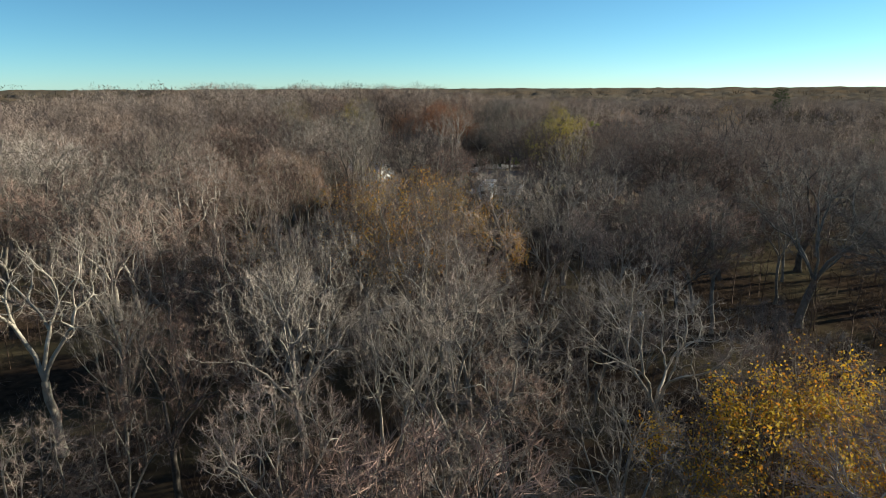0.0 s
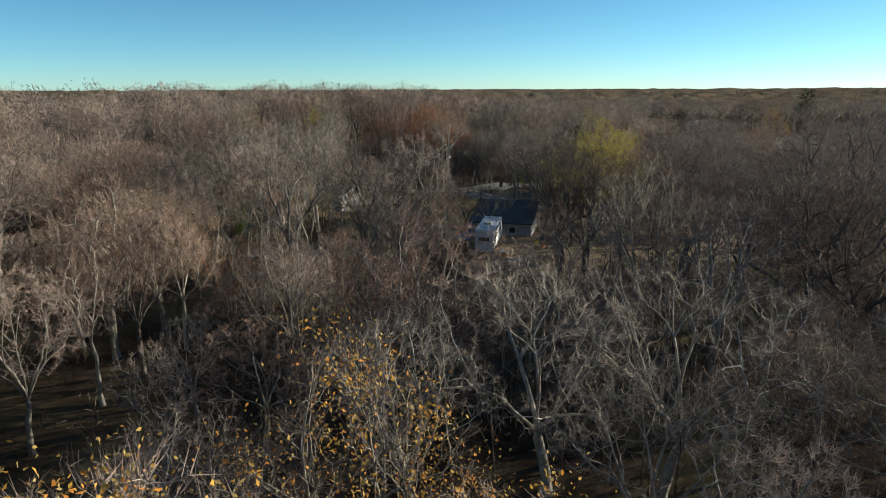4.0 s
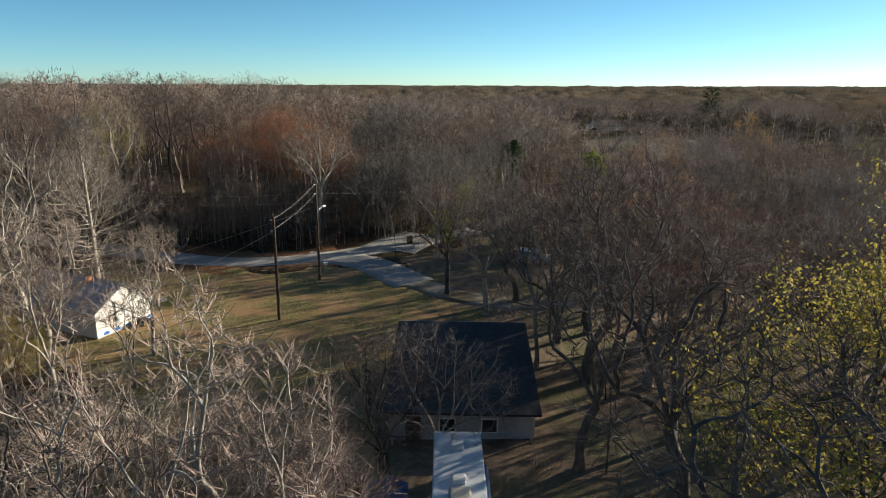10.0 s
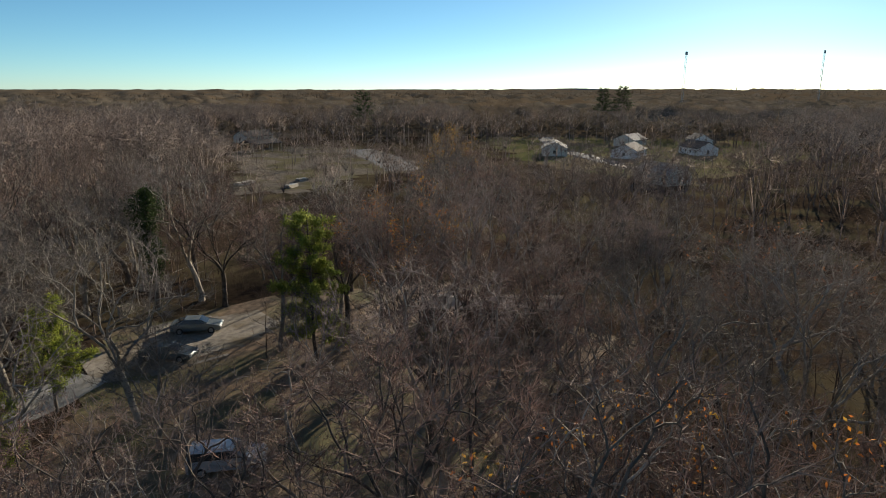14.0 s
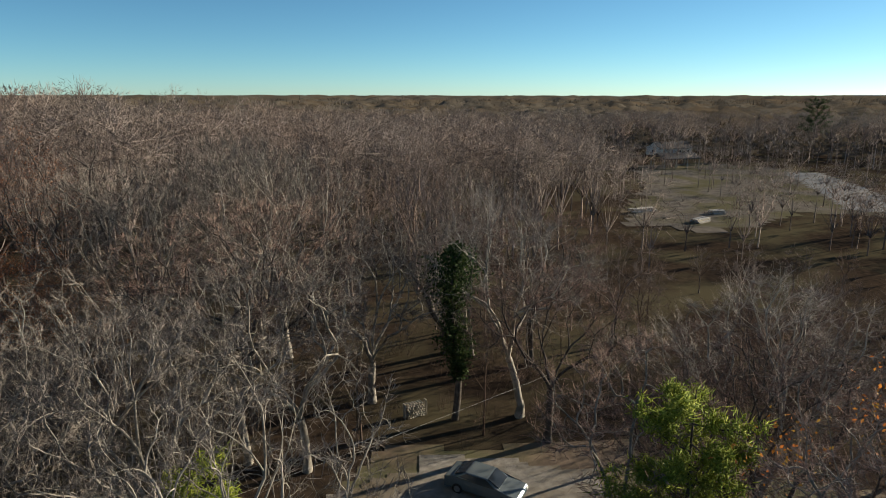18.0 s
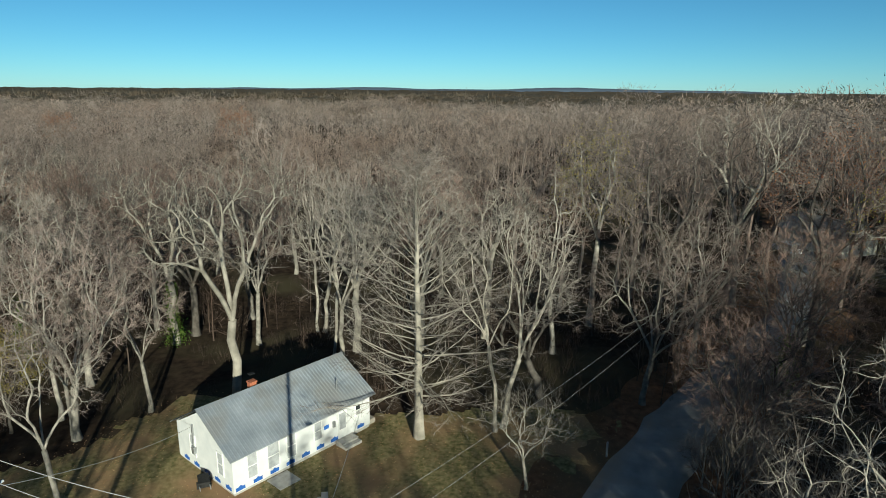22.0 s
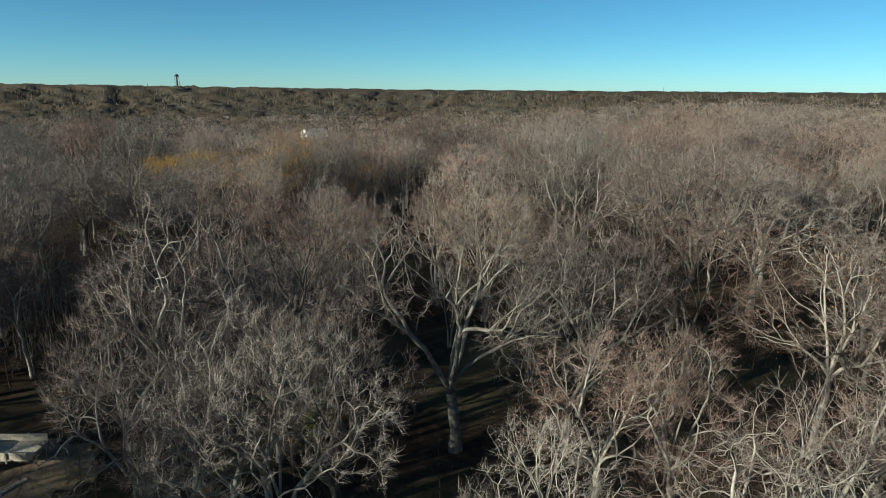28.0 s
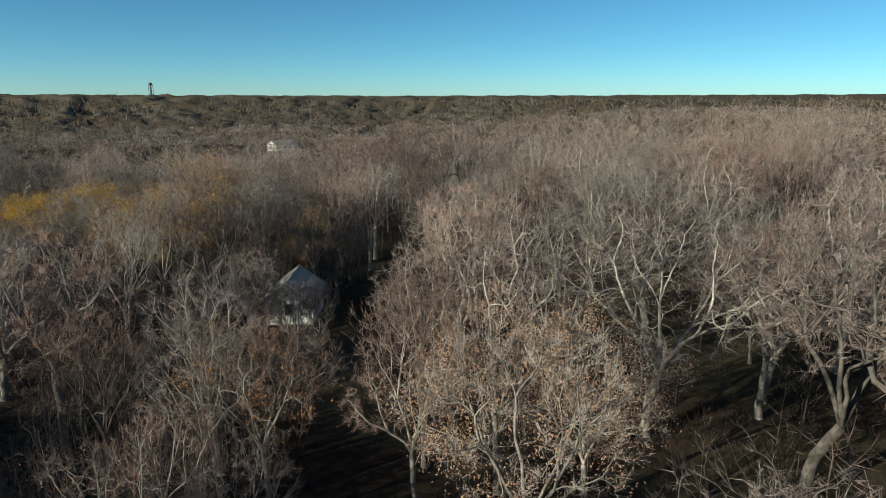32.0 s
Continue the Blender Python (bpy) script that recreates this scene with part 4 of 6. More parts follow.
    ("slim_a", 13.2, 24.5, 12.0, "slim upswept bare tree in the southern woods"),
    ("oak_e", 10.5, 31.0, 11.5, "broad pale-twigged bare tree in the southern woods"),
    ("oak_e", 25.0, 29.0, 12.5, "broad grey bare tree in the southern woods"),
    ("oak_a", 57.5, 146.5, 14.0, "bare tree in front of the mobile home"),
    ("oak_c", 35.5, 188.0, 15.0, "dark spreading bare tree in the woods"),
    ("oak_c", -31.5, 163.0, 13.0, "dark bare tree leaning over the lane"),
    ("oak_a", -36.0, 155.6, 14.0, "spreading bare tree beside the lane"),
    ("oak_c", -39.5, 166.5, 14.0, "dark spreading bare tree beside the lane"),
    ("oak_a", -44.5, 161.0, 15.0, "grey spreading bare tree beside the lane"),
    ("oak_e", -50.5, 172.0, 15.0, "broad bare tree shading the far lane"),
    ("oak_a", 17.9, 66.0, 13.0, "spreading bare tree in front of the camper yard"),
    ("oak_b", -9.4, 86.5, 14.2, "pale crooked bare tree on the lawn edge"),
    ("oak_b", 33.0, 179.0, 17.5, "large pale bare tree behind the parked cars"),
    ("oak_e", -10.6, 91.6, 13.5, "broad bare tree with sunlit twigs on the lawn edge"),
    ("oak_e", 4.6, 99.4, 10.0, "low broad bare tree in front of the outbuilding"),
    ("slim_b", 11.0, 70.0, 11.0, "slim bare tree in front of the camper yard"),
    ("oak_d", 27.0, 81.0, 17.0, "tall dark bare tree beside the camper yard"),
    ("oak_c", 19.8, 81.0, 16.0, "dark-barked bare tree beside the camper yard"),
    ("oak_a", 28.4, 75.0, 15.5, "broad grey bare tree beside the camper yard"),
    ("oak_c", -26.5, 159.8, 11.0, "dark bare tree beside the bend of the lane"),
    ("thicket", -24.5, 158.4, 6.5, "dense bare thicket beside the lane"),
    ("thicket", -28.8, 160.8, 7.0, "dense bare thicket beside the lane"),
    ("thicket", -32.0, 162.4, 8.0, "dense bare thicket beside the lane"),
    ("oak_a", 46.0, 146.0, 17.0, "tall bare tree in front of the long grey roof"),
]
LEAFY = [
    ("rust_oak", -10.0, 174.0, 20.5, "large oak still full of rust-brown leaves"),
    ("rust_oak", -3.5, 181.0, 14.0, "oak with rust-brown leaves among bare trees"),
    ("rust_oak", -14.5, 178.5, 18.5, "tall oak with dense rust-brown leaves"),
    ("rust_oak", -5.0, 170.0, 17.5, "broad oak with rust-brown leaves by the lane"),
    ("few_leaves", -19.0, 168.0, 15.0, "nearly bare tree with last rusty leaves by the lane"),
    ("tan_oak", 0.5, 182.5, 12.5, "low oak full of tan-orange leaves across the lane"),
    ("rust_oak", -24.0, 178.0, 16.0, "oak with rust-brown leaves in the woods"),
    ("olive_oak", -43.0, 181.0, 18.5, "tall tree with yellow-green leaves"),
    ("olive_oak", 16.6, 84.0, 18.8, "tall oak with thin yellow-green leaves"),
    ("golden_oak", 17.6, -7.5, 11.0, "spreading tree with golden-yellow leaves"),
    ("yellow_oak", -1.2, 15.0, 16.5, "tree with a thin crown of golden leaves"),
    ("yellow_oak", -5.4, 17.5, 15.0, "tree with scattered golden-orange leaves"),
    ("yellow_oak", -14.0, 17.6, 10.8, "low tree with orange-yellow leaves beside a hidden white house"),
    ("few_leaves", -9.6, 18.4, 9.6, "low tree with a few rusty leaves beside a hidden white house"),
    ("yellow_oak", 4.0, 19.5, 13.5, "smaller tree with scattered yellow leaves"),
    ("yellow_oak", -0.6, 25.5, 15.0, "slender tree with a few golden leaves"),
    ("orange_few", -13.6, 53.0, 11.5, "bare tree with a few golden-orange leaves beside the cutting"),
    ("few_leaves", -9.0, 62.0, 9.5, "nearly bare tree with a few rusty leaves"),
    ("tan_oak", -25.6, 60.5, 14.5, "rounded oak full of pale tan leaves"),
    ("tan_oak", -30.5, 56.0, 12.5, "oak with pale tan leaves beside bare trees"),
    ("few_leaves", -9.5, 57.0, 8.5, "bare tree with some tan leaves low down"),
    ("orange_few", 41.5, 152.0, 17.5, "tall tree with a few last orange leaves"),
    ("tan_oak", 51.5, 149.0, 8.5, "small bushy tree with tan leaves"),
    ("olive_oak", -24.0, 112.5, 8.0, "small tree with yellow-green leaves"),
    ("yellow_oak", 87.0, 199.5, 17.5, "orange-leaved tree beyond the bare woods"),
    ("rust_oak", -150.0, 12.0, 15.5, "rust-red oak standing out of the far woods"),
    ("rust_oak", -160.0, 60.0, 17.0, "rust-brown oak on the far woods' edge"),
    ("golden_oak", 23.5, -4.0, 10.6, "broad tree with golden-yellow leaves"),
]
IVY = leafy("ivy_leaves", [(0.06, 0.11, 0.02), (0.10, 0.16, 0.03), (0.14, 0.18, 0.04), (0.08, 0.12, 0.03)])


def climb(tree, H, high, seed):
    """Ivy wrapped round the lower trunk of a tree, in the tree's own units."""
    r = np.random.default_rng(seed)
    t = r.uniform(0, 1, 2600) ** 1.2
    c = np.column_stack([np.zeros(2600), np.zeros(2600), t * high * H])
    c += r.normal(0, 1, c.shape) * (0.18 + 0.32 * np.abs(np.sin(t * 5 + seed)) * (1.1 - t))[:, None]
    v, f = leaves(r, c, 0.10, 0.05)
    part("ivy", mesh_of("ivy", v, f, IVY), None, tree, "dark green ivy")


taken = []
for key, x, y, h, label in LANDMARKS:
    tree = plant(key, x, y, h, label, turn=(x * 37 + y * 11) % 360)
    if (x, y) in ((-11.2, 78.0), (-34.9, 104.1), (-40.3, 114.6), (-39.5, 166.5)):
        climb(tree, MODELS[key][0], 0.34, int(y))
    taken.append((x, y))
for key, x, y, h, label in LEAFY:
    plant(key, x, y, h, label, turn=(x * 37 + y * 11) % 360, name="leafy_tree")
    taken.append((x, y))

# the rest of the near woods, on a jittered plan
rng = np.random.default_rng(5)
cell = 8.4
cx, cy = np.meshgrid(np.arange(-84, 100, cell), np.arange(-44, 216, cell))
cx = cx.ravel() + rng.uniform(-0.48, 0.48, cx.size) * cell
cy = cy.ravel() + rng.uniform(-0.48, 0.48, cy.size) * cell
ok = ~clear_of(cx, cy)
ok &= (near_line(cx, cy, CORRIDOR) < 42) | (rng.uniform(0, 1, cx.size) < 0.85)
yard = in_poly(cx, cy, YARD)
ok &= ~((cx > -34) & (cx < -1) & (cy > 148) & (cy < 163))
ok &= ~((cx > -62) & (cx < -3) & (cy > 162) & (cy < 182)) | (rng.uniform(0, 1, cx.size) < 0.7)
ok &= ~yard | (rng.uniform(0, 1, cx.size) < np.where((cx > 9) & (cy > 96), np.where(cx > 16, np.where(cy > 120, 0.4, 0.6), 0.3), 0.2))
ok &= ~((cx > -38) & (cx < 26) & (cy > 53.5) & (cy < np.where(cx < -3, 79.5, 75))) | (rng.uniform(0, 1, cx.size) < np.where(cx > 11, 0.5, np.where(cx < -29, 0.8, np.where(cx < -24, 0.45, 0.07))))
ok &= ~((cx > -24) & (cx < -3) & (cy > -14) & (cy < 4)) | (rng.uniform(0, 1, cx.size) < 0.95)
ok &= ~((cx > 2) & (cx < 40) & (cy > 154) & (cy < 186)) | (rng.uniform(0, 1, cx.size) < 0.65)
ok &= ~((np.abs(cx - 13) < 9) & (np.abs(cy - 23) < 7)) | (rng.uniform(0, 1, cx.size) < 0.95)
for x, y in taken:
    ok &= np.hypot(cx - x, cy - y) > 2.4
for key, x, y, h, label in LEAFY:
    if y > 155 and x < 2:
        ok &= np.hypot(cx - x + 2, cy - y + 2) > 5.5
for x, y, r in [(4.5, 94, 6), (7.5, 109.5, 8.5), (7.3, 82, 4.5), (24, 145, 4), (50, 153, 6), (28.5, 167, 6.5), (25, 164, 4), (34, 155, 3.5)]:
    ok &= np.hypot(cx - x, cy - y) > r
cx, cy = cx[ok], cy[ok]
near = near_line(cx, cy, CORRIDOR)
order = np.argsort(near)
north = smooth(150, 160, cy) * (1 - smooth(-14, 2, cx))
high = 13.4 + np.maximum(9.5 * north, 7.5 * smooth(158, 190, cy) * (1 - smooth(20, 45, cx))) + 2.5 * smooth(-25, -45, cx) + rng.normal(0, 2.3, cx.size)
high = np.where(cy < 75, high + 0.6, high)
high = high + np.array([3.2 * noise.noise(Vector((x * 0.045, y * 0.045, 9.0))) for x, y in zip(cx, cy)])
high = np.where((np.abs(cx + 12.5) < 6) & (cy > 19) & (cy < 44), np.minimum(high, 9.0), high)
high = np.where((cx > 20) & (cx < 48) & (cy > -10) & (cy < 14), np.minimum(high, 7.5), high)
high = np.where((cx < -28) & (cx > -75) & (cy > 184), high + 3.0, np.where((cx > -22) & (cy > 178), high - 2.5, high))
high = np.clip(high, 6.5, np.where((cx < -28) & (cx > -75) & (cy > 184), 24.8, 22.5) + 0.9 * rng.normal(0, 1, cx.size))
high = np.where((cx > 44) & (cy > 178), high * 0.72, high)
high = np.where((cx > -16) & (cx < 1) & (cy > -26) & (cy < -6), np.minimum(high, 9.0), high)
high = np.minimum(high, 14.5 + 9.5 * north + 0.18 * np.maximum(0, near - 5) + 0.6 * rng.normal(0, 1, cx.size))
high = np.where((cx > 13) & (cx < 48) & (cy > 60) & (cy < 136), np.maximum(high, np.where(cy < 104, 15.5, 14.0) + 1.3 * rng.normal(0, 1, cx.size)), high)
KINDS = ["slim_a", "oak_e", "slim_c", "oak_a", "oak_a", "oak_c", "oak_b", "slim_b", "few_leaves", "oak_d", "oak_e", "oak_c"]
LABELS = {
    "slim_a": "slim grey bare tree with upswept twigs in the woods",
    "slim_b": "slim bare tree with reddish twigs in the woods",
    "slim_c": "pale-barked bare tree with fine pale twigs in the woods",
    "oak_a": "grey bare tree with a spreading crown in the woods",
    "oak_b": "pale bare tree with crooked spreading limbs in the woods",
    "oak_c": "dark-barked bare tree with reddish twigs in the woods",
    "oak_d": "dark leaning bare tree with crooked limbs in the woods",
    "oak_e": "broad grey bare tree with dense pale twigs in the woods",
    "tall_a": "tall dark-trunked bare tree with a high narrow crown",
    "tall_b": "tall dark tree with some rust-brown leaves remaining",
    "tall_c": "tall dark tree with some olive leaves remaining",
    "pale_snag": "pale-barked bare tree with few thick forked limbs",
    "few_leaves": "nearly bare tree with a few last rust-brown leaves",
}
for i in order[:262]:
    key = KINDS[rng.integers(0, len(KINDS))]
    if abs(cx[i] + 15.2 + (80 - cy[i]) * 0.12) < 8.5 and 0 < cy[i] < 86:
        key = KINDS[(0, 2, 7)[i % 3]] if cy[i] < 56 else "slim_b"
    if cx[i] < -2 and cy[i] > 152:
        key = ("tall_a", "tall_b", "tall_c", "tall_a")[i % 4]
    elif cx[i] < -26 and 92 < cy[i] < 150:
        key = ("slim_a", "oak_c", "pale_snag", "slim_b", "oak_d")[i % 5] if cy[i] > 121 else ("slim_a", "slim_b", "oak_a", "oak_c")[i % 4]
    if key == "few_leaves" and cy[i] < 12:
        key = "oak_a"
    nm = "leafy_tree" if key in ("few_leaves", "tall_b", "tall_c") else "bare_tree"
    plant(key, cx[i], cy[i], high[i], LABELS[key], GROUP, rng.uniform(0, 360), nm, rng.uniform(0.9, 1.25))

# trees crowding the narrow cutting
for i, (x, y, h) in enumerate([
    (-13.6, 59.5, 8.0), (-14.2, 50.0, 9.5), (-15.2, 44.5, 8.0), (-21.4, 56.0, 12.0), (-22.4, 51.0, 12.8),
    (-22.6, 46.0, 12.5), (-23.4, 40.0, 12.5), (-4.6, 50.8, 11.0), (-9.6, 51.0, 11.2), (-26.2, 53.5, 12.0)]):
    key = ("oak_a", "oak_c", "oak_e", "few_leaves", "oak_c", "slim_b")[i % 6]
    plant(key, x, y, h, LABELS[key], GROUP, i * 67.0, "leafy_tree" if key == "few_leaves" else "bare_tree", 0.85)
for i, (x, y, h) in enumerate([
    (-12.6, 69.5, 8.0), (-13.0, 64.0, 8.0), (-9.4, 73.0, 7.5), (-21.6, 66.0, 8.5), (-27.4, 72.0, 9.0), (-5.0, 62.5, 7.5), (-33.0, 67.0, 10.0)]):
    plant("slim_c", x, y, h, LABELS["slim_c"], GROUP, i * 67.0, "bare_tree", 0.8)


def scatter(name, models, xs, ys, hs, material, label, category, seed):
    """Many plants joined into one mesh; models: (height, vertices, triangles)."""
    r = np.random.default_rng(seed)
    vs, fs, base = [], [], 0
    zs = gz(xs, ys)
    for x, y, z, h in zip(xs, ys, zs, hs):
        H, v, f = models[r.integers(0, len(models))]
        a = r.uniform(0, 6.283)
        s = h / H
        w = s * r.uniform(0.85, 1.2)
        c, t = math.cos(a) * w, math.sin(a) * w
        vs.append(np.column_stack([v[:, 0] * c - v[:, 1] * t + x, v[:, 0] * t + v[:, 1] * c + y, v[:, 2] * s + z - 0.05]).astype(np.float32))
        fs.append(f + base)
        base += len(v)
    me = mesh_of(name, np.concatenate(vs), np.concatenate(fs), material)
    return tagged(part(name, me, material), label, category, kind="stuff")


rest = order[262:]
close = rest[near[rest] < 66]
rest = rest[near[rest] >= 66]
fulls, mids = [], []
for s in range(6):
    (bv, bf), (tv, tf), _ = branching(70 + s, 18, 6.8, ends=250, twigs=5, low=0.24, lobes=10, fork=0.28, twig_r=0.013, twig_len=0.75, sides=3, kink=0.09)
    fulls.append((18, *joined([(bv, bf), (tv, tf)])))
    (bv, bf), (tv, tf), _ = branching(60 + s, 20, 7.2, ends=120, twigs=6, low=0.26, lobes=10, fork=0.3, twig_len=0.9, twig_r=0.021, sides=3, kink=0.09)
    mids.append((20, *joined([(bv, bf), (tv, tf)])))
# saplings between the trees, in the twig colour darkened for shade
n = 1100
sx, sy = rng.uniform(-70, 75, n), rng.uniform(-35, 208, n)
keep = ~((sx > -36) & (sx < 3) & (sy > 67) & (sy < 80) & (np.sin(sx * 12.9898 + sy * 78.233) < 0.88)) & ~clear_of(sx, sy) & (~in_poly(sx, sy, YARD) | (rng.uniform(0, 1, n) < 0.12)) & (near_line(sx, sy, CORRIDOR) < 60)
for x, y, r in [(4.5, 94, 6), (8, 110, 9.5), (7.3, 82, 5), (24, 145, 4), (50, 153, 6), (28.5, 167, 6.5), (25, 164, 4), (34, 155, 3.5)]:
    keep &= np.hypot(sx - x, sy - y) > r
keep &= ~((np.abs(sx + 6) < 32) & (sy > 67) & (sy < 75)) | (rng.uniform(0, 1, n) < 0.25)
sx, sy = sx[keep], sy[keep]
saplings = []
for s in range(5):
    (bv, bf), (tv, tf), _ = grow(170 + s, 7, 1.7, limbs=7, sub=3, fine=2, twigs=5, twig_len=0.45, sides=3, kink=0.16, twig_r=0.010, trunk_r=0.045, bare_to=0.2, steps=3, thin=True, lift=0.16, top=0.85)
    saplings.append((7, *joined([(bv, bf), (tv, tf)])))
scatter("saplings", saplings, sx, sy, rng.uniform(4.0, 8.5, sx.size), SAPLING_SHADED, "slender bare saplings filling the gaps of the woods", "saplings", 6)
# young growth: south of the camper yard, across the lane and in the southern woods
n = 1040
yx, yy = rng.uniform(-12, 30, n), rng.uniform(44, 72, n)
far_side = (np.arange(n) >= 550) & (np.arange(n) < 840)
yx = np.where(far_side, rng.uniform(-24, 14, n), yx)
yy = np.where(far_side, rng.uniform(155, 178, n), yy)
south = np.arange(n) >= 840
yx, yy = np.where(south, rng.uniform(-22, 30, n), yx), np.where(south, rng.uniform(-14, 24, n), yy)
keep = ~clear_of(yx, yy)
yx, yy, far_side = yx[keep], yy[keep], far_side[keep]
scatter("young_growth", saplings, yx, yy, np.where(far_side, rng.uniform(4.5, 9.5, yx.size), rng.uniform(3.5, 6.5, yx.size)), TWIG_PALE, "pale grey bare young growth crowding the ground", "saplings", 16)
scatter("nearer_woods_trees", fulls, cx[close], cy[close], high[close], WOODS, "bare grey-brown trees filling the woods", "woods", 7)
back = rest[near[rest] >= 82]
rest = rest[near[rest] < 82]
thins = [(20, *sparse_tree(180 + s, 20, 7.6, 640, 0.034, 0.24, 0.72)) for s in range(6)]
scatter("woods_behind", thins, cx[back], cy[back], high[back], WOODS, "bare woods further back", "woods", 9)
scatter("woods_trees", mids, cx[rest], cy[rest], high[rest], WOODS, "dense bare grey-brown woods behind the nearest trees", "woods", 8)

# woods further off
rng = np.random.default_rng(9)
n = 9500
ang = rng.uniform(0, 2 * np.pi, n)
rad = 80 + rng.uniform(0, 1, n) ** 0.75 * 370
fx, fy = rad * np.cos(ang), 80 + rad * np.sin(ang)
ok = ~((fx > -84) & (fx < 100) & (fy > -44) & (fy < 216)) & ~clear_of(fx, fy)
for x, y, r in [(204, 240, 22), (155, 198, 18), (231, 232, 20), (193, 254, 18), (72, 242, 10), (-57, -179, 12)]:
    ok &= np.hypot(fx - x, fy - y) > r
fx, fy = fx[ok], fy[ok]
fars = [(20, *sparse_tree(80 + s, 20, 8.2, 150, 0.10, 0.45, 0.8)) for s in range(6)]
mid_r = near_line(fx, fy, CORRIDOR) < 125
fh = canopy(fx, fy) + 1.0 + rng.normal(0, 1.3, fx.size) + np.array([3.5 * noise.noise(Vector((x * 0.03, y * 0.03, 4.0))) for x, y in zip(fx, fy)])
fh = np.minimum(fh + 2.0 * np.abs(rng.normal(0, 1, fx.size)) * (rng.uniform(0, 1, fx.size) < 0.2), 26.0 + rng.normal(0, 0.8, fx.size))
middles = [(20, *sparse_tree(120 + s, 20, 7.8, 600, 0.032, 0.26, 0.72)) for s in range(6)]
low = (fx > 42) & (fx < 165) & (fy > 180) & (fy < 345) & (fx > 25 + (fy - 137) * 0.30)
fh = np.where(low, fh * 0.66, fh)
scatter("middle_woods", middles, fx[mid_r], fy[mid_r], fh[mid_r], WOODS, "bare woods beyond the nearest trees", "woods", 11)
scatter("outer_woods", fars, fx[~mid_r], fy[~mid_r], fh[~mid_r], WOODS, "bare woods stretching away on all sides", "woods", 10)

# tree tops to the horizon, as one rough sheet
na, nr = 720, 120
aa = np.linspace(0, 2 * np.pi, na, endpoint=False)
rr = np.geomspace(330, 4300, nr)
A, R = np.meshgrid(aa, rr)
X, Y = R * np.sin(A), 80 + R * np.cos(A)
Z = canopy(X, Y) + dip(X, Y) - 2.2 * (1 - smooth(1300, 1800, R))
cellv = np.maximum(13.0, R * 0.018)
bump = np.array([noise.cell(Vector((x / c, y / c, 3.0))) * 0.35 + noise.noise(Vector((x / c * 1.4, y / c * 1.4, 1.0))) for x, y, c in zip(X.ravel(), Y.ravel(), cellv.ravel())]).reshape(X.shape)
Z = Z + bump * np.minimum(5.5, 3.0 + R * 0.002) + np.array([noise.noise(Vector((x * 0.16, y * 0.16, 8.0))) for x, y in zip(X.ravel(), Y.ravel())]).reshape(X.shape) * 2.2 
Z = -0.6 + (Z + 0.6) * smooth(335, 450, R)
Z[-1] -= 40
i = np.arange(nr - 1)[:, None] * na + np.arange(na)[None]
j = np.arange(nr - 1)[:, None] * na + (np.arange(na)[None] + 1) % na
ff = np.stack([i, j, j + na, i + na], -1).reshape(-1, 4)
me = mesh_of("distant_woods", np.column_stack([X.ravel(), Y.ravel(), Z.ravel()]), ff, FAR_WOODS)
tagged(part("distant_woods", me, FAR_WOODS), "brown tree tops of far bare woods up to the horizon", "woods", kind="stuff")
# rounded crowns standing out of the far woods, wider apart with distance
dx, dy, dr = [], [], []
ring = 335.0
while ring < 1250:
    gap = 10.0 + (ring - 335) * 0.018
    k = int(2 * np.pi * ring / gap)
    a0 = (np.arange(k) + rng.uniform(-0.4, 0.4, k)) * 2 * np.pi / k
    r0 = ring + rng.uniform(-0.5, 0.5, k) * gap
    dx.append(r0 * np.sin(a0))
    dy.append(80 + r0 * np.cos(a0))
    dr.append(gap * rng.uniform(0.35, 0.95, k))
    ring += gap
dx, dy, dr = np.concatenate(dx), np.concatenate(dy), np.concatenate(dr)
keep = (rng.uniform(0, 1, dx.size) < 0.9)
dx, dy, dr = dx[keep], dy[keep], dr[keep]
tip = canopy(dx, dy) + dip(dx, dy) + rng.normal(-1.2, 1.3, dx.size) + (dr - 6) * 0.35 - 3.0 * smooth(20, 140, dy)
# each of those crowns is a dome of short outward twigs
pick = np.hypot(dx, dy - 80) < 1250
tx, ty, tz, tr = dx[pick], dy[pick], tip[pick], dr[pick]
n_tuft = 40
u = rng.normal(0, 1, (tx.size, n_tuft, 3))
u[..., 2] = np.abs(u[..., 2]) * 0.9 - 0.1
u /= np.linalg.norm(u, axis=2)[..., None]
root = np.stack([tx, ty, tz - tr], 1)[:, None] + u * tr[:, None, None] * rng.uniform(0.6, 1.0, (tx.size, n_tuft, 1)) * [1, 1, 0.75]
long = (u + rng.normal(0, 0.45, u.shape)) * tr[:, None, None] * 0.34
wide = np.cross(long, rng.normal(0, 1, u.shape))
wide *= 0.55 / np.maximum(np.linalg.norm(wide, axis=2), 1e-6)[..., None] * (0.6 + 0.0011 * np.hypot(tx, ty - 80))[:, None, None]
tv = np.stack([root - wide, root + wide, root + long], 2).reshape(-1, 3)
me = mesh_of("distant_twigs", tv, np.arange(len(tv)).reshape(-1, 3), CROWNS)
tagged(part("distant_twigs", me, CROWNS), "twiggy outlines of the far bare crowns", "woods", kind="stuff")

